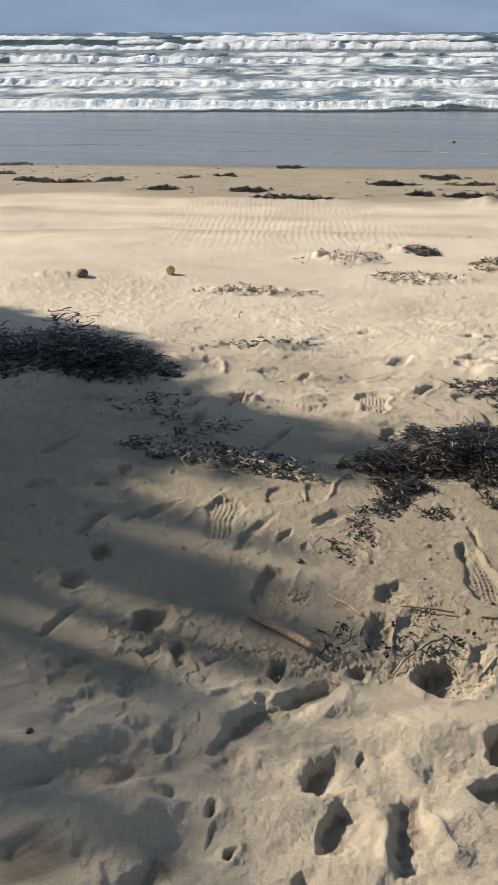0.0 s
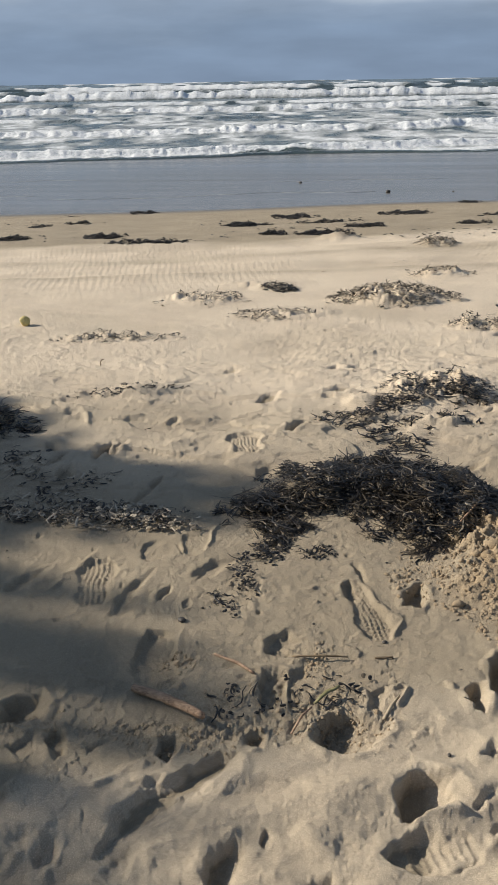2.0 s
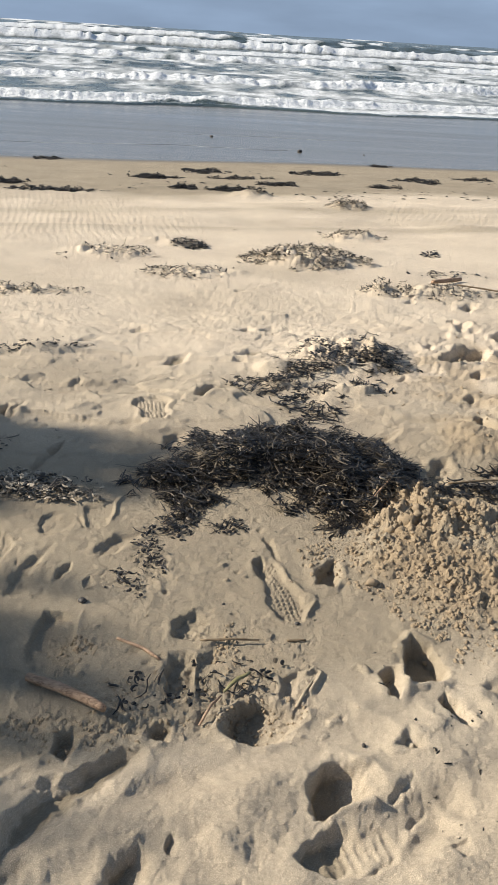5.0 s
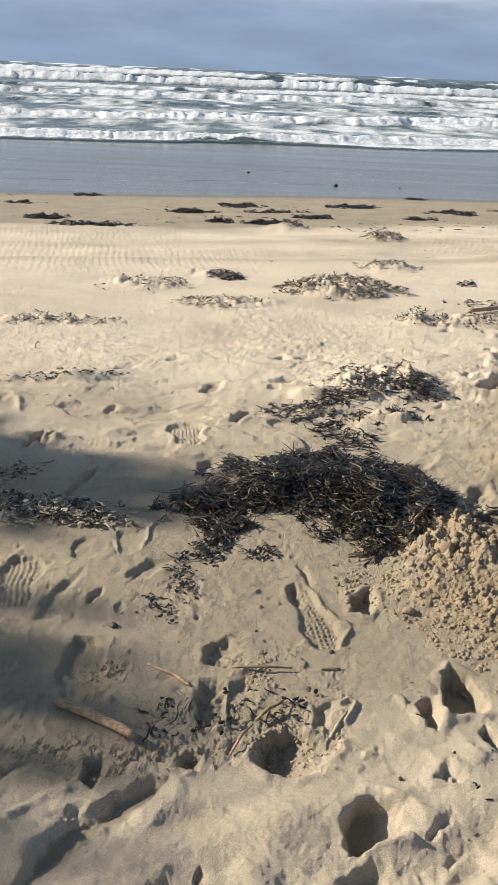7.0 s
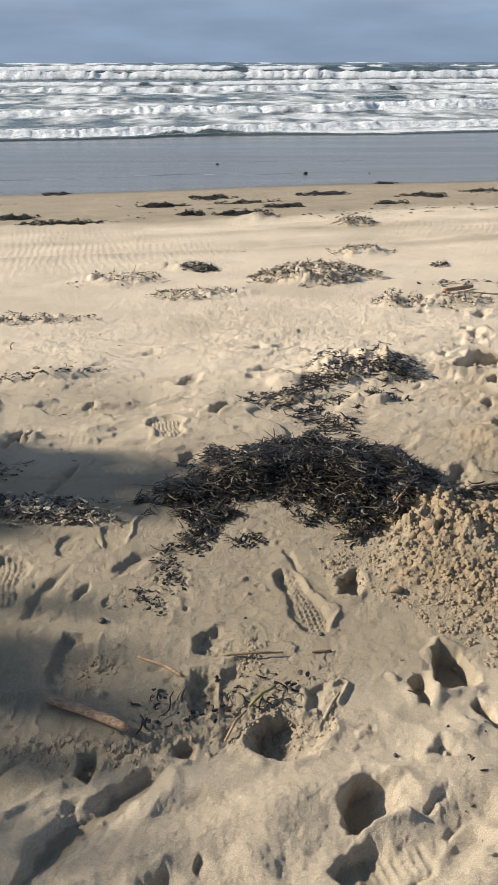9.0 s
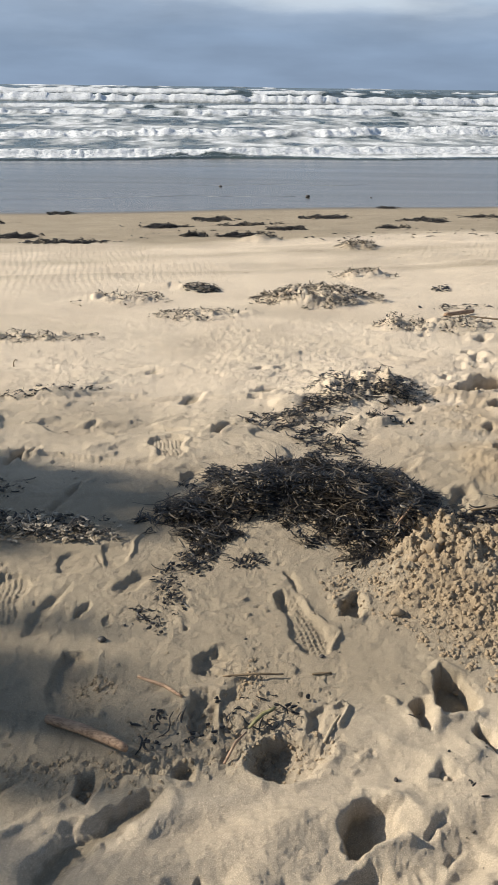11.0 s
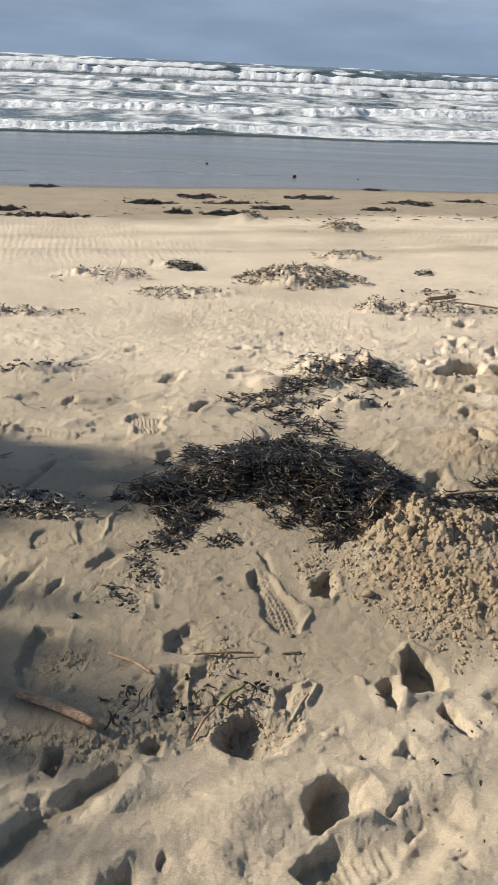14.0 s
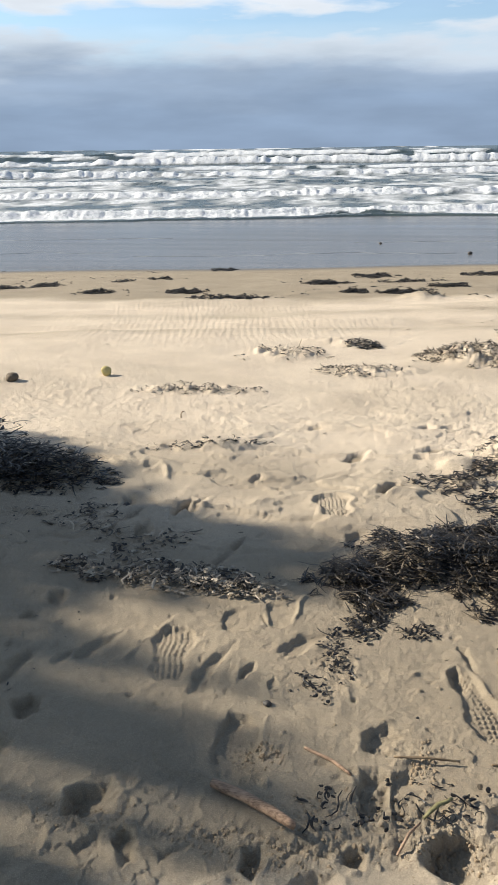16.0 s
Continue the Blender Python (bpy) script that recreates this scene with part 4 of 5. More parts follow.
ground = sheet("ground", np.stack([GX, GY, GZ], -1), len(RADII), len(BEARING), SAND, damp=DAMP_SHADE, wet=WET, dug=DUG)
tagged(ground, "pale rippled beach sand, trodden and damp, wet towards the sea", "sand", kind="structure")


def floor_at(x, y):
    """The sand's height at a place."""
    dx, dy = x - CENTRE[0], y - CENTRE[1]
    r, b = math.hypot(dx, dy), math.atan2(dx, dy)
    if b < BEARING[0]:
        b += 2 * math.pi
    i, j = int(np.searchsorted(RADII, r)), int(np.searchsorted(BEARING, b))
    return float(GZ[min(i, len(RADII) - 1) * len(BEARING) + j % len(BEARING)])


# ---------------------------------------------------------------- the sea
def make_sea():
    bearing = spread(-42, 23, 0.155, 4.0)
    r = [30.0]
    while r[-1] < 4500:
        r.append(r[-1] + min(0.0022 * r[-1] ** 1.25, 0.03 * r[-1]))
    r = np.array(r)
    R, B = np.meshgrid(r, bearing, indexing="ij")
    x, y = (CENTRE[0] + R * np.sin(B)).ravel(), (CENTRE[1] + R * np.cos(B)).ravel()
    s, a = to_sea(x, y), SHORE[1] * x - SHORE[0] * y
    z = np.full_like(s, SEA_Z)
    foam = np.zeros_like(s)
    far = np.clip(s, 30, None)
    z += 0.05 * fbm(x * 0.35, y * 0.35, 4, 101) * smooth(40, 60, s)
    rows = ((44.5, 0.32, 5, 1.3), (62, 0.80, 9, 1.4), (82, 0.35, 9, 0.5), (106, 1.15, 13, 1.25), (140, 0.5, 12, 0.45), (182, 1.75, 18, 0.92), (270, 1.3, 26, 0.40), (370, 2.0, 34, 0.75), (560, 2.1, 50, 0.6), (820, 2.3, 80, 0.42), (1400, 2.6, 120, 0.30))
    for k, (at, high, back, white) in enumerate(rows):
        crest = at + at * 0.030 * grain(a / (0.6 * at), 0 * a, 200 + k) + 0.008 * at * grain(a / (0.10 * at), 0 * a, 220 + k) + 0.06 * grain(a / 1.6, 0 * a, 230 + k) + 0.002 * at * grain(a / (0.02 * at), s / (0.02 * at), 231 + k)
        power = np.clip(0.78 + 0.45 * grain(a / (0.45 * at) + 3.7, 0 * a, 240 + k) + 0.16 * grain(a / (0.07 * at), 0 * a, 250 + k), 0.2, 1.1)
        d = s - crest
        ahead, behind = np.minimum(d, 0), np.maximum(d, 0)
        shape = np.where(d < 0, np.exp(-((ahead / (0.05 * back + 0.3)) ** 2)), np.exp(-behind / back * 1.6))
        z += high * power * shape
        broke = smooth(0.30, 0.55, power * white + 0.22 * grain(a / (0.16 * at), 0 * a, 260 + k) + 0.22 * grain(a / (0.018 * at), s / (0.3 * at), 265 + k))
        face = np.where(d < 0, np.exp(-((ahead / (0.07 * back + 0.8)) ** 2)), np.exp(-behind / (0.26 * back)))
        foam = np.maximum(foam, broke * face * 1.25)
        z += broke * face * high * (0.09 * grain(a / (0.012 * at), s / (0.05 * at), 270 + k) + 0.16 * grain(a / (0.005 * at), s / (0.03 * at), 275 + k))
        z += broke * face * (0.02 + 0.05 * high) * (fbm(a * 150 / at, s * 110 / at, 4, 280 + k, 0.7) + 0.4)
    # spent foam between the rollers
    rest = smooth(44, 48, s) * (1 - smooth(110, 240, s))
    foam = np.maximum(foam, rest * (0.46 + 0.26 * fbm(a / 2.4, s / 5.0, 4, 300, 0.65)))
    # the dark lip and thin foam of the swash
    edge = 40.5 + 1.2 * grain(a / 9, 0 * a, 310) + 0.6 * grain(a / 3.0, 0 * a, 311) + 0.25 * grain(a / 0.8, 0 * a, 312)
    lip = np.exp(-(((s - edge - 0.3) / 0.45) ** 2))
    foam = np.where(s < edge + 1.2, np.maximum(0.30 * lip, 0.4 * smooth(edge + 0.5, edge + 1.2, s)), np.maximum(foam, 0.75 * (1 - smooth(edge + 2.0, edge + 5.0, s))))
    z += 0.045 * lip + np.where(s < edge, -0.25 * (edge - s), 0)
    ob = sheet("water", np.stack([x, y, z], -1), len(r), len(bearing), SEA, foam=np.clip(foam, 0, 1))
    tagged(ob, "grey-green sea with rows of white breaking waves", "sea", kind="structure")


make_sea()


# ---------------------------------------------------------------- things
def part(name, bm, mat, parent=None, label="", smooth_faces=True):
    me = bpy.data.meshes.new(name)
    bm.to_mesh(me)
    bm.free()
    me.materials.append(mat)
    for p in me.polygons:
        p.use_smooth = smooth_faces
    ob = new(name, me)
    ob.parent = parent
    return tagged(ob, label)


def from_arrays(name, verts, faces, mat, parent=None, label="", smooth_faces=True):
    me = bpy.data.meshes.new(name)
    me.from_pydata(verts, [], faces)
    me.materials.append(mat)
    me.polygons.foreach_set("use_smooth", [smooth_faces] * len(me.polygons))
    me.update()
    ob = new(name, me)
    ob.parent = parent
    return tagged(ob, label)


def strip(path, width, thick, flat=1.0):
    """Vertices and faces of a tapering blade with three sides along a path."""
    verts, faces, n = [], [], len(path)
    for k, p in enumerate(path):
        a, b = path[max(0, k - 1)], path[min(n - 1, k + 1)]
        along = (b - a).normalized() if (b - a).length > 1e-6 else Vector((1, 0, 0))
        side = along.cross(Vector((0, 0, 1)))
        side = side.normalized() if side.length > 1e-3 else Vector((0, 1, 0))
        up = side.cross(along)
        w = width * (0.35 + 0.65 * math.sin(math.pi * (0.12 + 0.76 * k / (n - 1))))
        verts += [p - side * w, p + up * thick, p + side * w - up * thick]
    for k in range(n - 1):
        for q in range(3):
            c, d = 3 * k + q, 3 * k + (q + 1) % 3
            faces.append((c, d, d + 3, c + 3))
    faces += [(2, 1, 0), (3 * n - 3, 3 * n - 2, 3 * n - 1)]
    return verts, faces


def strand(rnd, x, y, z, long, width, lie=0.25, turn=None, n=6):
    """A curling strand round a place; some are short torn blades."""
    turn = rnd.uniform(0, 2 * math.pi) if turn is None else turn
    if rnd.random() < 0.55:
        long, width = long * 0.36, width * 1.6
    elif rnd.random() < 0.06:
        long, width = long * 1.9, width * 0.8
    bend, pitch, twist = rnd.gauss(0, 2.0), rnd.gauss(0, lie), rnd.uniform(-4, 4)
    path, p = [], Vector((0, 0, 0))
    for k in range(n):
        path.append(p.copy())
        t = k / (n - 1)
        ang = turn + bend * (t - 0.5) + twist * (t - 0.5) ** 3 * 4
        p += Vector((math.cos(ang), math.sin(ang), math.sin(pitch * (1 - 1.8 * t)))) * (long / (n - 1))
    mid = path[n // 2]
    return strip([Vector((x, y, z)) + q - mid for q in path], width, width * rnd.uniform(0.12, 0.3))


def weed_pile(lobes, count, long, width, label, mat=None, singles=8, seed=1, group="", low=0.0, ragged=0.45, lie=0.25, fine=6):
    """A pile of strands over lobes of (x, y, rx, ry, turn, height): a tangle for each lobe and the strands that stand out."""
    rnd = random.Random(seed)
    x0, y0 = lobes[0][0], lobes[0][1]
    root = new("seaweed_pile")
    root.location = (x0, y0, floor_at(x0, y0))
    base = root.location.copy()
    area = sum(l[2] * l[3] for l in lobes)
    own = []
    for x, y, rx, ry, turn, h in lobes:
        verts, faces = [], []
        m = int(count * rx * ry / area)
        q, ang = np.sqrt(np.array([rnd.random() for k in range(m)])) * 1.25, np.array([rnd.uniform(0, 2 * math.pi) for k in range(m)])
        c, s = math.cos(radians(turn)), math.sin(radians(turn))
        u, v = rx * q * np.cos(ang), ry * q * np.sin(ang)
        px, py = x + c * u - s * v, y + s * u + c * v
        k = 1.0 / min(rx, ry)
        field = 1 - q + ragged * (grain(px * 1.9 * k, py * 1.9 * k, seed) + 0.8 * grain(px * 4.5 * k, py * 4.5 * k, seed + 1)) - 0.08
        lump = 0.85 + 0.75 * grain(px * 3 * k, py * 3 * k, seed + 2)
        for i in np.nonzero(field > 0)[0]:
            room = h * min(1.0, 2.2 * field[i]) * lump[i]
            top = room * rnd.random() ** 0.4
            size = long * rnd.uniform(0.35, 1.3) * (0.6 if field[i] < 0.1 else 1)
            v1, f1 = strand(rnd, px[i], py[i], floor_at(px[i], py[i]) + top + low + width * 0.4, size, width * rnd.uniform(0.35, 1.8), lie, None, fine)
            v1 = [w - base for w in v1]
            if len(own) < singles and top > 0.7 * room and rnd.random() < 0.3:
                own.append((v1, f1))
                continue
            n = len(verts)
            verts += v1
            faces += [tuple(n + j for j in f) for f in f1]
        if verts:
            tagged(from_arrays("tangle", verts, faces, mat or WEED, root, smooth_faces=False), kind="stuff")
    for v1, f1 in own:
        from_arrays("strand", v1, f1, mat or WEED, root, smooth_faces=False)
    return tagged(root, label, "seaweed", group)


def rock(name, x, y, size, mat, label, category, sink=0.25, seed=0, squash=(1, 0.8, 0.6), group=""):
    bm = bmesh.new()
    bmesh.ops.create_icosphere(bm, subdivisions=3, radius=1.0)
    for v in bm.verts:
        k = 1 + 0.22 * noise.noise(v.co * 1.3 + Vector((seed, 0, 0))) + 0.08 * noise.noise(v.co * 4 + Vector((0, seed, 0)))
        v.co = Vector((v.co.x * squash[0], v.co.y * squash[1], v.co.z * squash[2])) * size * k
    ob = part(name, bm, mat)
    ob.location = (x, y, floor_at(x, y) + size * squash[2] * (1 - 2 * sink))
    ob.rotation_euler = (0, 0, seed * 1.7)
    return tagged(ob, label, category, group)


def rod(name, points, radius, mat, label, category, sides=9, taper=0.75):
    """A stick through points that lie on the sand, with worn ends and knots."""
    rnd = random.Random(len(name) + len(points))
    bm = bmesh.new()
    fine = []
    for a, b in zip(points[:-1], points[1:]):
        for k in range(5):
            t = k / 5
            fine.append(Vector(a) * (1 - t) + Vector(b) * t)
    fine.append(Vector(points[-1]))
    middle = fine[len(fine) // 2].copy()
    rings = []
    for k, p in enumerate(fine):
        along = (fine[min(k + 1, len(fine) - 1)] - fine[max(k - 1, 0)]).normalized()
        side = along.cross(Vector((0, 0, 1))).normalized()
        up = side.cross(along)
        t = k / (len(fine) - 1)
        r = radius * (1 - (1 - taper) * t) * (0.94 if k in (0, len(fine) - 1) else 1.0)
        ring = []
        for q in range(sides):
            ang = 2 * math.pi * q / sides
            rr = r * (1 + 0.13 * math.sin(2 * ang + 5 * t) + rnd.uniform(-0.06, 0.06))
            ring.append(bm.verts.new(p - middle + side * rr * math.cos(ang) + up * rr * math.sin(ang)))
        rings.append(ring)
    for a, b in zip(rings[:-1], rings[1:]):
        for q in range(sides):
            bm.faces.new((a[q], a[(q + 1) % sides], b[(q + 1) % sides], b[q]))
    bm.faces.new(rings[0][::-1])
    bm.faces.new(rings[-1])
    ob = part(name, bm, mat)
    ob.location = middle
    return tagged(ob, label, category)


def on(x, y, up=0.0):
    return (x, y, floor_at(x, y) + up)


# seaweed, the near piles first
weed_pile([(0.22, 2.37, 0.28, 0.17, 10, 0.055), (0.50, 2.32, 0.21, 0.20, 0, 0.050), (0.04, 2.19, 0.16, 0.12, 20, 0.035), (-0.03, 2.20, 0.12, 0.06, 25, 0.022), (0.06, 2.06, 0.05, 0.12, -15, 0.022), (0.38, 2.48, 0.22, 0.11, 0, 0.04), (0.28, 2.26, 0.12, 0.10, 0, 0.03), (0.48, 2.10, 0.15, 0.16, 0, 0.035), (0.62, 2.26, 0.14, 0.12, -30, 0.03)],
          15500, 0.085, 0.0018, "dark brown heap of dried seaweed strands on damp sand", singles=260, seed=2, ragged=0.5, lie=0.16, fine=5)
weed_pile([(-1.60, 2.74, 0.46, 0.26, 8, 0.085), (-1.32, 2.76, 0.24, 0.13, -25, 0.06), (-2.05, 2.80, 0.42, 0.28, 0, 0.11), (-1.52, 2.80, 0.24, 0.16, 0, 0.14), (-1.85, 2.58, 0.36, 0.16, 8, 0.05), (-1.16, 2.84, 0.18, 0.07, -25, 0.025), (-1.40, 2.60, 0.20, 0.06, 0, 0.015)],
          8200, 0.10, 0.0028, "tall dark mound of wet-looking seaweed in the shade", singles=140, seed=3, ragged=0.25, lie=0.10, fine=5)
weed_pile([(0.30, 3.12, 0.19, 0.14, 20, 0.03), (0.40, 2.86, 0.11, 0.13, 0, 0.025), (0.52, 3.40, 0.24, 0.20, 10, 0.03), (0.56, 3.06, 0.13, 0.08, 0, 0.02), (0.20, 3.12, 0.14, 0.06, 30, 0.02), (0.68, 3.36, 0.14, 0.08, 0, 0.02)],
          2800, 0.080, 0.0024, "loose tangle of dry seaweed half covered with sand", singles=60, seed=4, ragged=0.8, low=-0.006)
weed_pile([(-0.56, 2.035, 0.30, 0.050, -1, 0.032), (-0.34, 2.05, 0.12, 0.040, 10, 0.028), (-0.80, 2.06, 0.10, 0.05, -10, 0.018), (-0.50, 2.12, 0.16, 0.04, 6, 0.012)],
          1700, 0.042, 0.0028, "thin line of sandy seaweed scraps on the sand", SANDY_WEED, singles=40, seed=5, ragged=0.7)
weed_pile([(-1.12, 2.44, 0.15, 0.035, 10, 0.014), (-0.95, 2.38, 0.12, 0.07, 20, 0.018), (-0.78, 2.28, 0.15, 0.06, -15, 0.018), (-0.62, 2.30, 0.10, 0.06, 30, 0.018), (-0.98, 2.53, 0.10, 0.05, 0, 0.016), (-0.70, 2.16, 0.12, 0.04, 0, 0.014)],
          620, 0.055, 0.0026, "scattered sandy scraps of seaweed in the shade", SANDY_WEED, singles=30, seed=25, ragged=0.9, lie=0.4)
weed_pile([(0.99, 2.25, 0.17, 0.05, 8, 0.022), (1.02, 2.40, 0.13, 0.035, 12, 0.016), (0.80, 2.27, 0.12, 0.03, 0, 0.014)],
          900, 0.075, 0.0024, "streak of dry seaweed behind the dug sand", singles=20, seed=26, ragged=0.7)
weed_pile([(-0.01, 1.79, 0.035, 0.11, 20, 0.014), (-0.03, 1.64, 0.03, 0.06, 30, 0.010), (0.03, 1.92, 0.06, 0.06, 0, 0.015)],
          520, 0.028, 0.0021, "small trail of seaweed crumbs on damp sand", singles=20, seed=6, ragged=0.6)
weed_pile([(0.17, 1.94, 0.05, 0.035, 0, 0.012)], 120, 0.028, 0.0021, "small tuft of dark seaweed on damp sand", seed=7)
weed_pile([(0.12, 1.30, 0.11, 0.06, 30, 0.012), (0.27, 1.36, 0.08, 0.05, 0, 0.012)], 160, 0.035, 0.0019, "broken bits of seaweed and stalk between footprints", seed=27, ragged=0.9)
weed_pile([(0.31, 6.02, 0.40, 0.38, 0, 0.035)], 2300, 0.060, 0.0050, "sand-strewn hummock of dry seaweed", SANDY_WEED, singles=20, seed=8, ragged=0.8, low=0.004, lie=0.5, fine=3)
weed_pile([(-0.42, 5.40, 0.32, 0.18, 15, 0.02)], 700, 0.045, 0.0042, "scattered sandy seaweed beside a hummock", SANDY_WEED, seed=9, ragged=0.9, low=0.004, lie=0.5, fine=3)
weed_pile([(1.15, 5.05, 0.36, 0.18, 0, 0.03), (0.81, 5.0, 0.12, 0.10, 0, 0.03)], 900, 0.045, 0.0042, "sandy seaweed caught on a low drift", SANDY_WEED, seed=10, ragged=0.9, low=0.004, lie=0.5, fine=3)
weed_pile([(0.74, 7.40, 0.26, 0.20, 0, 0.03)], 1200, 0.042, 0.0045, "small sandy hummock of seaweed", SANDY_WEED, seed=11, ragged=0.9, low=0.004, lie=0.5, fine=3)
weed_pile([(0.80, 9.95, 0.24, 0.22, 0, 0.03)], 1000, 0.05, 0.005, "small sandy hummock of seaweed", SANDY_WEED, seed=12, ragged=0.8, low=0.004, lie=0.5, fine=3)
weed_pile([(-1.10, 6.00, 0.34, 0.34, 0, 0.02)], 420, 0.05, 0.0045, "scattered sandy seaweed on pale sand", SANDY_WEED, seed=13, ragged=1.0, low=0.004, lie=0.5, fine=3)
weed_pile([(-1.32, 4.55, 0.34, 0.11, 8, 0.02)], 650, 0.042, 0.0036, "row of sandy seaweed on pale sand", SANDY_WEED, seed=14, ragged=0.9, low=0.004, lie=0.5, fine=3)
weed_pile([(-0.88, 3.35, 0.26, 0.05, 18, 0.012)], 420, 0.04, 0.0025, "dark streak of seaweed on pale sand", seed=15, ragged=0.8, low=-0.006)
weed_pile([(1.32, 6.60, 0.08, 0.10, 0, 0.03)], 130, 0.06, 0.005, "small dark tuft of seaweed", seed=16, ragged=0.7)
weed_pile([(-0.60, 6.55, 0.15, 0.13, 0, 0.03)], 520, 0.05, 0.005, "dark lump of seaweed on a sand hump", WRACK, seed=17)
weed_pile([(-0.36, 10.95, 0.20, 0.16, 0, 0.05)], 460, 0.07, 0.007, "dark lump of seaweed on a sand hump", WRACK, seed=18)
weed_pile([(1.30, 5.70, 0.24, 0.10, 10, 0.015)], 130, 0.09, 0.004, "few loose seaweed strands on trampled sand", seed=19, ragged=0.9)


def wrack(x, y, rx, ry, count, seed, high=0.045):
    weed_pile([(x, y, rx, ry, 16, high)], int(count * 16), 0.070, 0.0085, "dark wrack clump on damp sand by the water", WRACK, singles=6, seed=seed, group="wrack along the tide line", ragged=0.6, lie=0.15, fine=3)


for k, (x, y, rx, ry, n) in enumerate(((-5.19, 13.98, 0.30, 0.25, 90), (-3.94, 11.43, 0.32, 0.22, 120), (-4.85, 16.45, 0.28, 0.30, 90), (-2.96, 10.51, 0.50, 0.18, 120), (-2.12, 13.39, 0.34, 0.34, 170),
        (-1.55, 15.14, 0.36, 0.5, 200), (-0.86, 13.74, 0.55, 0.15, 90), (-1.43, 11.64, 0.18, 0.18, 60), (-0.80, 11.72, 0.32, 0.25, 120), (-0.16, 12.51, 0.28, 0.2, 70), (0.45, 15.6, 0.42, 0.45, 190),
        (1.80, 18.6, 0.22, 0.25, 50), (1.42, 13.11, 0.26, 0.18, 70), (2.22, 14.83, 0.46, 0.45, 170), (3.30, 16.0, 0.35, 0.25, 80))):
    wrack(x, y, rx, ry, n, 30 + k)
for k, (x, y, rx, ry, n) in enumerate(((-10.6, 15.0, 0.4, 0.3, 70), (-7.86, 11.7, 0.26, 0.22, 90), (-7.16, 11.61, 0.45, 0.16, 110), (-6.67, 12.2, 0.30, 0.30, 120), (-5.08, 10.9, 0.22, 0.16, 60), (-5.75, 13.3, 0.2, 0.2, 40), (3.9, 14.2, 0.3, 0.2, 70), (5.2, 16.5, 0.4, 0.3, 80), (-9.3, 12.9, 0.3, 0.2, 60))):
    wrack(x, y, rx, ry, n, 60 + k)

# sticks, stones and the ball
rod("driftwood_stick", [on(-0.152, 1.290, 0.010), on(-0.080, 1.262, 0.015), on(-0.02, 1.232, 0.019), on(0.019, 1.207, 0.026)], 0.0105, DRIFT, "worn reddish-brown driftwood stick lying on damp sand", "stick")
rod("twig", [on(0.165, 1.455, 0.004), on(0.235, 1.464, 0.012), on(0.29, 1.475, 0.008)], 0.0028, TWIG, "thin straight brown twig lying on sand", "twig")
rod("twig", [on(-0.009, 1.438, 0.001), on(0.05, 1.414, 0.003), on(0.092, 1.380, 0.002)], 0.0038, DRIFT, "pale twig half sunk in damp sand", "twig")
rod("long_stem", [on(0.80, 2.25, 0.022), on(0.92, 2.285, 0.024), on(1.09, 2.325, 0.022)], 0.004, TWIG, "long bent brown stem beside the dug sand", "stem")
rod("twig", [on(0.56, 2.06, 0.03), on(0.61, 2.13, 0.04), on(0.64, 2.22, 0.04)], 0.003, DRIFT, "pale bent twig leaning on the seaweed", "twig")
rock("ball", -2.06, 4.87, 0.034, BALL, "small pale yellow ball lying on the sand", "ball", 0.05, 0, (1, 1, 1))
rock("rock", -2.56, 4.54, 0.05, BROWN_ROCK, "rough brown stone half sunk in the sand", "stone", 0.2, 3)
for k, (x, y, size) in enumerate(((-2.75, 25.81, 0.06), (-0.01, 21.96, 0.065), (1.63, 22.07, 0.035))):
    rock("stone", x, y, size, STONE, "dark stone on the wet sand", "stone", 0.15, 5 + k, group="stones on the wet sand")
for k, (x, y, size) in enumerate(((-0.117, 1.56, 0.010), (-0.42, 0.79, 0.008), (0.545, 1.72, 0.014), (0.50, 1.20, 0.005), (0.37, 1.55, 0.006), (-0.92, 2.62, 0.018), (0.20, 1.60, 0.004), (-0.08, 1.62, 0.004))):
    rock("pebble", x, y, size, STONE if k not in (2,) else CLOD, "small dark pebble on the sand" if k != 2 else "small round clod of sand", "pebble", 0.2, 11 + k, group="pebbles on the sand")


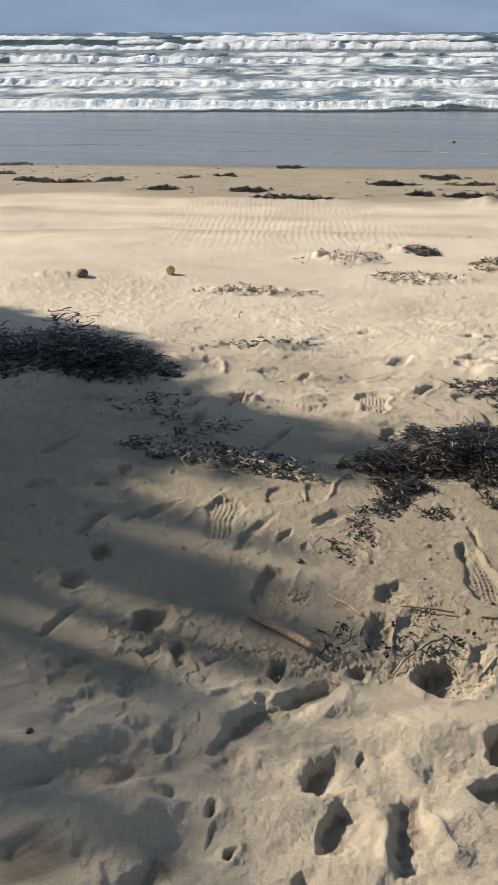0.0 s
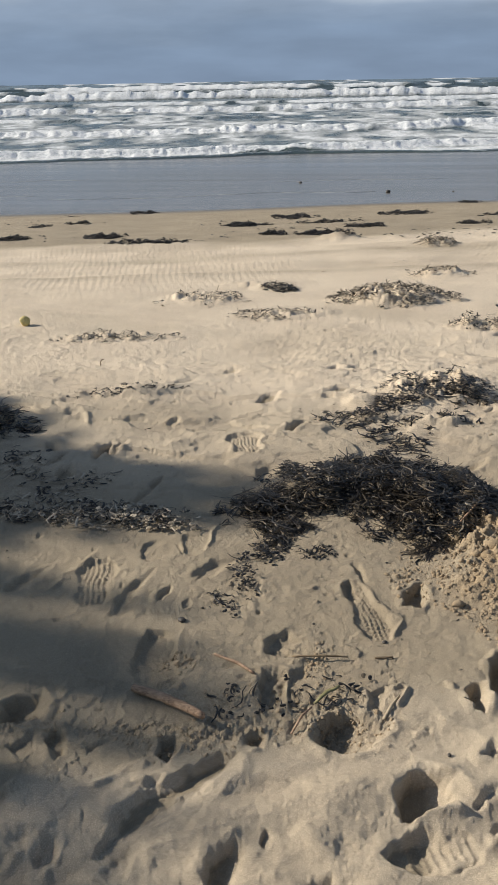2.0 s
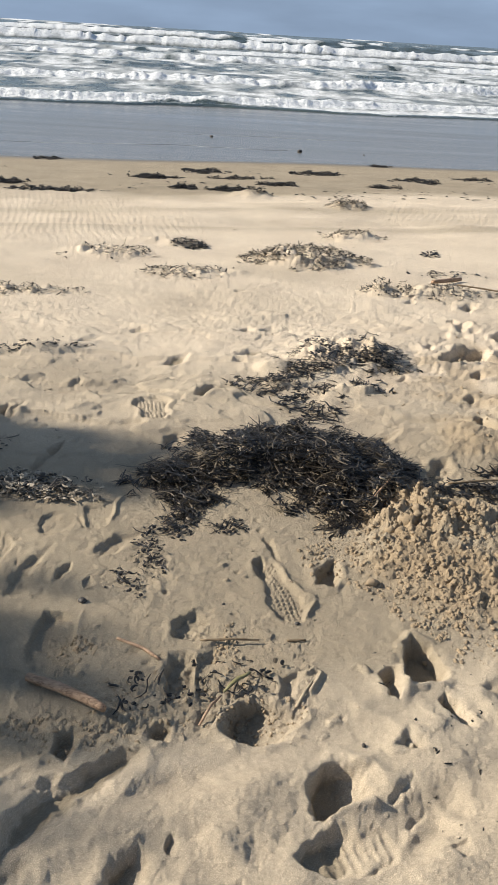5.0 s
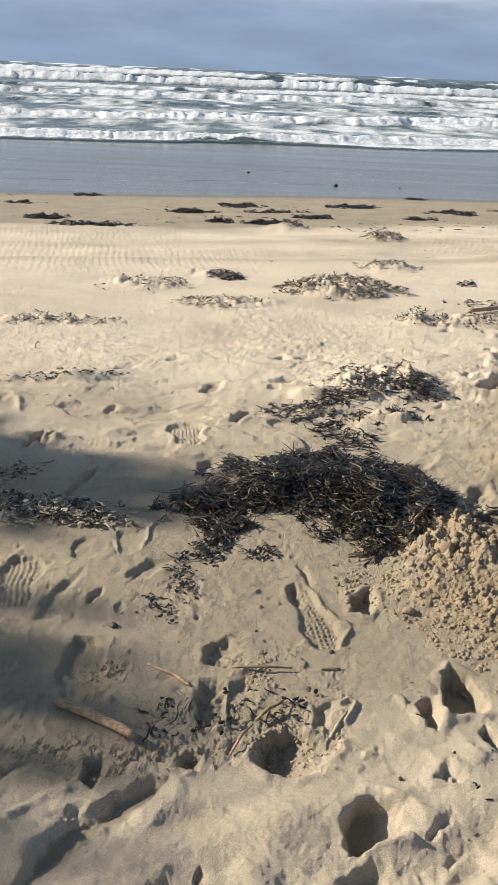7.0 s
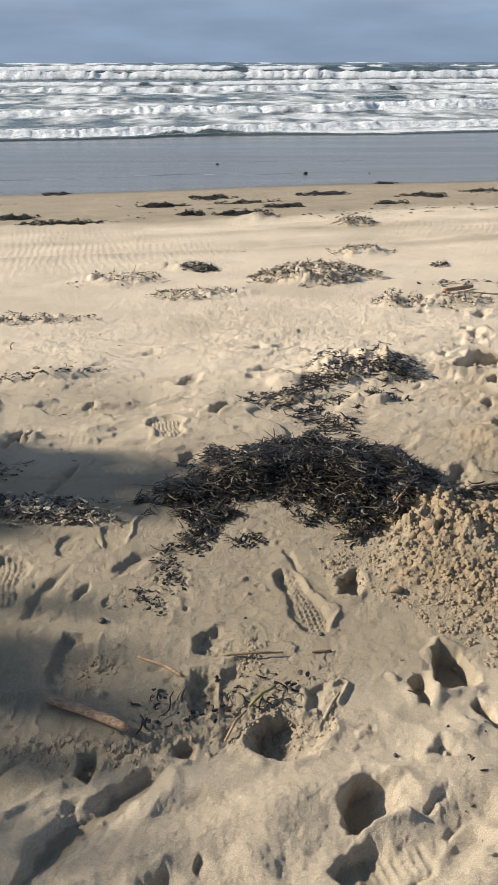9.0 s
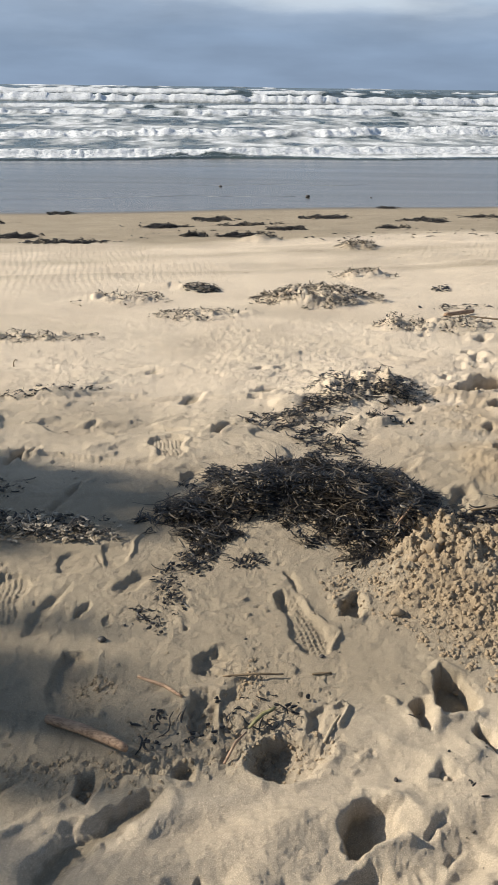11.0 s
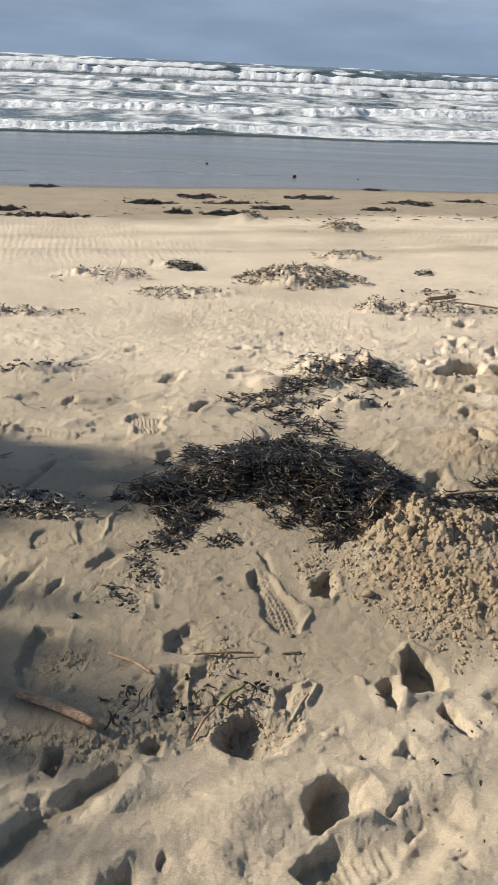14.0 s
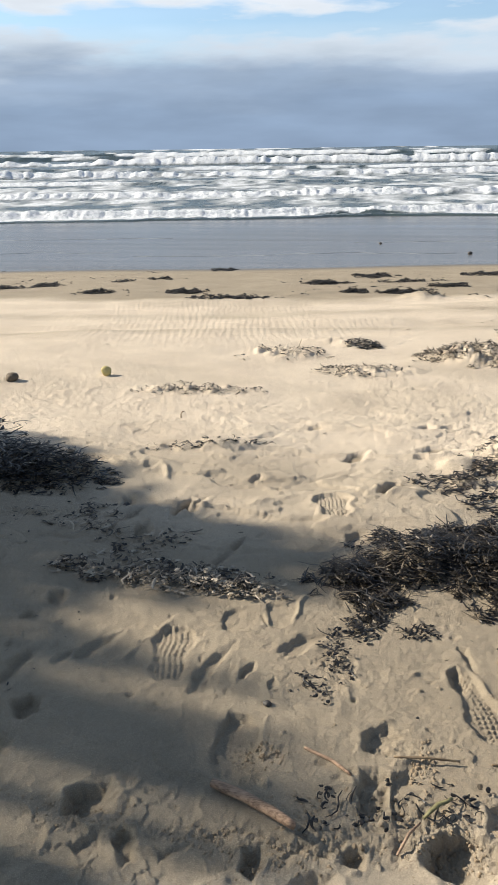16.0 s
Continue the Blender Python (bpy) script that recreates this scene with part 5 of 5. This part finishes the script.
def clods(count, cx, cy, rx, ry, smallest, largest, seed, label, singles=60, power=4.0):
    """Broken crumbs of damp sand: the larger ones by themselves, the rest together."""
    rnd = random.Random(seed)
    shapes = {}
    for level, kinds in ((1, 14), (2, 10)):
        bm = bmesh.new()
        bmesh.ops.create_icosphere(bm, subdivisions=level, radius=1.0)
        unit = [v.co.copy() for v in bm.verts]
        tris = [tuple(v.index for v in f.verts) for f in bm.faces]
        bm.free()
        shapes[level] = []
        for k in range(kinds):
            off, flat = Vector((k * 3.7, k * 1.1, level)), rnd.uniform(0.5, 0.9)
            shapes[level].append(([Vector((u.x, u.y * 0.88, u.z * flat)) * (1 + 0.75 * noise.noise(u * 1.7 + off) + 0.55 * noise.noise(u * 4.5 + off) + rnd.uniform(-0.12, 0.12)) for u in unit], tris))
    root = tagged(new("sand_crumbs"), label, "sand")
    root.location = on(cx, cy)
    base, verts, faces, data = root.location.copy(), [], [], []
    spots = []
    while len(spots) < count:
        q, ang = math.sqrt(rnd.random()), rnd.uniform(0, 2 * math.pi)
        x, y = cx + rx * q * math.cos(ang), cy + ry * q * math.sin(ang)
        blot = float(grain(np.array([x * 9]), np.array([y * 9]), 3)[0]) + 0.6 * float(grain(np.array([x * 22]), np.array([y * 22]), 4)[0])
        if q + 0.45 * blot < 0.95 and rnd.random() < 0.25 + 0.6 * smooth(-0.4, 0.6, blot):
            spots.append((smallest + (largest - smallest) * rnd.random() ** power, x, y))
    spots.sort(reverse=True)
    for k, (size, x, y) in enumerate(spots):
        (shape, tris), turn = rnd.choice(shapes[2 if size > 0.0045 else 1]), Euler((rnd.uniform(-0.5, 0.5), rnd.uniform(-0.5, 0.5), rnd.uniform(0, 6.3))).to_matrix()
        at = Vector(on(x, y, -0.30 * size)) - base
        if k < singles:
            ob = from_arrays("clod", [turn @ u * size for u in shape], tris, CLOD, root)
            ob.location = at
            continue
        n = len(verts)
        verts += [at + turn @ u * size for u in shape]
        faces += [tuple(n + i for i in f) for f in tris]
    tagged(from_arrays("crumb", verts, faces, CLOD, root), kind="stuff")


clods(36, 0.66, 2.04, 0.13, 0.13, 0.008, 0.026, 6, "larger lumps of dug-up sand on a heap", 40, 2.5)
clods(5600, 0.79, 1.84, 0.42, 0.38, 0.0013, 0.0075, 1, "crumbly clods of dug-up damp sand", 220, 3.5)
clods(420, 1.22, 3.1, 0.55, 0.9, 0.003, 0.010, 2, "trampled clods of sand", 60, 5.0)
clods(1000, 0.16, 1.27, 0.24, 0.085, 0.0007, 0.0048, 3, "small crumbs of sand round the prints", 60, 3.0)
clods(200, 0.225, 1.45, 0.035, 0.09, 0.001, 0.006, 31, "broken crumbs on the rim of a print", 30, 3.0)
clods(220, -0.085, 1.40, 0.06, 0.05, 0.001, 0.005, 32, "broken crumbs on the rim of a print", 30, 3.0)
clods(600, -0.06, 1.165, 0.16, 0.045, 0.0007, 0.0046, 33, "broken crumbs of crust between prints", 50, 3.0)
clods(260, 0.46, 1.86, 0.10, 0.05, 0.001, 0.006, 34, "broken crumbs of sand below the seaweed", 20, 3.0)
clods(700, -0.38, 1.17, 0.20, 0.06, 0.0007, 0.004, 4, "small crumbs of sand round the prints", 20)
clods(2600, -0.1, 1.55, 0.8, 0.5, 0.0006, 0.0032, 5, "scattered crumbs of sand on the damp sand", 30)


# small single things
rod("curled_stalk", [on(-1.165, 3.86, 0.0), on(-1.168, 3.865, 0.02), on(-1.158, 3.87, 0.034), on(-1.148, 3.87, 0.030)], 0.003, TWIG, "small dark curled stalk standing in pale sand", "stalk")
rod("driftwood_piece", [on(1.16, 5.35, 0.02), on(1.26, 5.42, 0.025), on(1.37, 5.52, 0.02)], 0.016, DRIFT, "short brown driftwood piece among sandy seaweed", "driftwood")
rod("long_stem", [on(1.28, 5.15, 0.015), on(1.45, 5.13, 0.02), on(1.62, 5.10, 0.015)], 0.006, TWIG, "long thin dark stem lying on trampled sand", "stem")
rod("twig", [on(0.196, 1.215, 0.006), on(0.212, 1.255, 0.014), on(0.228, 1.292, 0.010)], 0.0026, DRIFT, "reddish twig poking out of sand crumbs", "twig")
rod("stalk", [on(0.375, 1.29, 0.002), on(0.39, 1.325, 0.005), on(0.405, 1.36, 0.002)], 0.0035, ROCK, "pale dry stalk half buried in sand", "stalk")
rod("twig", [on(0.35, 1.487, 0.002), on(0.37, 1.490, 0.004), on(0.39, 1.494, 0.002)], 0.003, TWIG, "short dark twig lying on damp sand", "twig")
blade_v, blade_f = strip([Vector(on(0.232, 1.302, 0.010)), Vector(on(0.244, 1.318, 0.020)), Vector(on(0.257, 1.334, 0.022)), Vector(on(0.270, 1.350, 0.018)), Vector(on(0.280, 1.364, 0.010))], 0.0052, 0.0006)
tagged(from_arrays("leaf_blade", blade_v, blade_f, GREEN), "yellow-green torn leaf blade on sand crumbs", "leaf")


def foam_line(s0, a0, a1, width, seed):
    """A thin line of foam left on the wet sand."""
    rnd = random.Random(seed)
    n, verts, faces = 90, [], []
    for k in range(n):
        a = a0 + (a1 - a0) * k / (n - 1)
        s = s0 + 0.5 * float(grain(np.array([a * 0.35]), np.array([0.0]), seed)[0]) + 0.15 * float(grain(np.array([a * 2.0]), np.array([0.0]), seed)[0])
        w = width * (0.1 + rnd.random()) * max(0.02, float(grain(np.array([a * 1.1]), np.array([3.0]), seed)[0]) + 0.25) * math.sin(math.pi * (0.03 + 0.94 * k / (n - 1)))
        for d, up in ((-w, 0.001), (0.0, 0.007), (w, 0.001)):
            x, y = SHORE[1] * a + SHORE[0] * (s + d), -SHORE[0] * a + SHORE[1] * (s + d)
            verts.append((x, y, float(beach(x, y)) + up))
        if k:
            m = 3 * k
            faces += [(m - 3, m, m + 1, m - 2), (m - 2, m + 1, m + 2, m - 1)]
    tagged(from_arrays("foam_line", verts, faces, FOAM), "thin white line of foam on the wet sand", "foam", "foam lines on the wet sand")


foam_line(21.6, -2.5, 6.0, 0.05, 3)
foam_line(23.8, -9.0, -3.0, 0.06, 4)
foam_line(26.0, 4.0, 9.5, 0.06, 5)
foam_line(30.0, -14.0, -2.0, 0.08, 6)


def litter(count, nearest, farthest, power, small, large, seed, mat, label):
    """Small flakes of weed blown over the beach."""
    rnd = random.Random(seed)
    verts, faces = [], []
    while count:
        y = nearest + (farthest - nearest) * rnd.random() ** power
        x = 0.3 + rnd.uniform(-0.75, 0.55) * (y + 0.3)
        k = 2.6 / max(1.0, 0.3 * nearest)
        if float(grain(np.array([x * k]), np.array([y * 0.7 * k]), 44)[0]) < 0.1 + 0.3 * rnd.random():
            continue
        size = rnd.uniform(small, large) * (0.6 + 0.22 * y)
        v1, f1 = strand(rnd, x, y, floor_at(x, y) + 0.12 * size, size * 1.8, size * 0.22, 0.2)
        n = len(verts)
        verts += v1
        faces += [tuple(n + j for j in f) for f in f1]
        count -= 1
    tagged(from_arrays("seaweed_flakes", verts, faces, mat), label, "seaweed", kind="stuff")


litter(900, 1.0, 10.0, 1.7, 0.003, 0.010, 12, WEED, "small dark flakes of seaweed strewn over sand")
litter(750, 10.6, 16.0, 1.0, 0.005, 0.022, 13, WRACK, "thin dark scraps of wrack strewn along the tide line")


# ---------------------------------------------------------------- an unseen shade caster in the form of a shrub, added beside the beach
def shrub():
    rnd = random.Random(8)
    x0, y0 = -8.6, 1.5
    root = tagged(new("shrub"), "unseen shrub-shaped stand-in added to cast shade on the sand", "shrub")
    root.location = on(x0, y0)
    base = root.location.copy()
    # where the wanted shade ends on the sand; leaf heights follow from it
    ys = [-3.0, 1.55, 1.65, 1.75, 1.91, 2.02, 2.15, 2.3, 2.38, 2.42, 2.44, 2.56, 2.79, 3.14, 3.34, 3.52, 3.9]
    ends = [-0.72, -0.66, -0.64, -0.64, -0.66, -0.55, -0.20, -0.08, 0.0, 0.0, -0.62, -0.86, -1.06, -1.52, -1.85, -2.42, -5.0]
    slope = math.tan(SUN_EL)
    verts, faces = [], []
    sprigs = []
    for k in range(2600):
        y = rnd.uniform(-2.8, 3.75)
        x = x0 + rnd.gauss(0, 0.4)
        end = float(np.interp(y, ys, ends))
        top = (end - x) * slope + 0.12 - rnd.gammavariate(1.6, 0.45)
        sprigs.append((x, y + SUN_DIR.y / SUN_DIR.x * (x - end), top, rnd.uniform(0.35, 0.9), rnd.gauss(0, 0.12)))
    for k in range(11 * len(sprigs)):
        x, y, top, long, lean = rnd.choice(sprigs)
        d = long * rnd.random()
        wide = 0.015 + 0.07 * d / long
        p = Vector((x + rnd.gauss(0, wide), y + lean * d + rnd.gauss(0, wide), top - d)) - base
        if p.z < 0.1:
            continue
        a, b = Vector((rnd.gauss(0, 1), rnd.gauss(0, 1), rnd.gauss(0, 1))).normalized(), Vector((rnd.gauss(0, 1), rnd.gauss(0, 1), rnd.gauss(0, 1)))
        b = (b - a * b.dot(a)).normalized()
        size, n = rnd.uniform(0.04, 0.09), len(verts)
        c = a.cross(b) * size * 0.15
        verts += [p - a * size, p + b * size * 0.45 + c, p + a * size, p - b * size * 0.45 + c]
        faces += [(n, n + 1, n + 2), (n, n + 2, n + 3)]
    reeds_v, reeds_f = [], []
    for k in range(560):  # tall bare stems, added to break the sun into streaks of part shade
        y = rnd.uniform(-0.3, 1.70)
        if float(grain(np.array([y * 15.0]), np.array([2.5]), 6)[0]) < rnd.uniform(-1.4, 0.4):
            continue
        reach = (rnd.uniform(-0.35, 0.15) if rnd.random() < 0.6 else rnd.uniform(-0.85, 0.15)) + 0.20 * float(grain(np.array([y * 7.0]), np.array([0.5]), 9)[0])
        if y < 0.9 and rnd.random() < 0.3:
            continue
        reach += 0.22 if 0.9 < y < 1.35 else 0.08 if y < 0.9 else 0.0
        x = x0 + rnd.gauss(0, 0.3)
        foot = Vector((x, y + SUN_DIR.y / SUN_DIR.x * (x - reach), floor_at(x0, y))) - base
        tall = (reach - x) * slope + 0.02 - floor_at(x0, y)
        lean, thick = rnd.gauss(0, 0.05), rnd.uniform(0.006, 0.012)
        v1, f1 = [], []
        for j, q in enumerate((0, 0.5, 0.85, 1.0)):
            at = foot + Vector((0, lean * (q - 1), tall * q))
            v1 += [at + Vector((math.cos(w), math.sin(w), 0)) * thick * (1 - 0.2 * q * q) for w in (0.0, 2.1, 4.2)]
            f1 += [(3 * j - 3 + w, 3 * j - 3 + (w + 1) % 3, 3 * j + (w + 1) % 3, 3 * j + w) for w in range(3)] if j else []
        n = len(reeds_v)
        reeds_v += v1
        reeds_f += [tuple(n + j for j in f) for f in f1]
    tagged(from_arrays("stems", reeds_v, reeds_f, BARK, root), kind="stuff")
    leaves = from_arrays("leaves", verts, faces, LEAF, root, smooth_faces=False)
    leaves["kind"] = "stuff"
    for k in range(9):
        y = -2.2 + 0.65 * k
        top = Vector((rnd.uniform(-0.3, 0.3), y - y0 + 0.9, 3.6))
        path = [Vector((rnd.uniform(-0.2, 0.2), 0.6 * (y - y0) + 0.5, -0.1)), Vector((rnd.uniform(-0.3, 0.3), 0.85 * (y - y0) + 0.6, 1.9)), top]
        v1, f1 = strip([path[0], (path[0] + path[1]) / 2, path[1], (path[1] + path[2]) / 2, path[2]], 0.07, 0.07)
        from_arrays("trunk", v1, f1, BARK, root)


shrub()
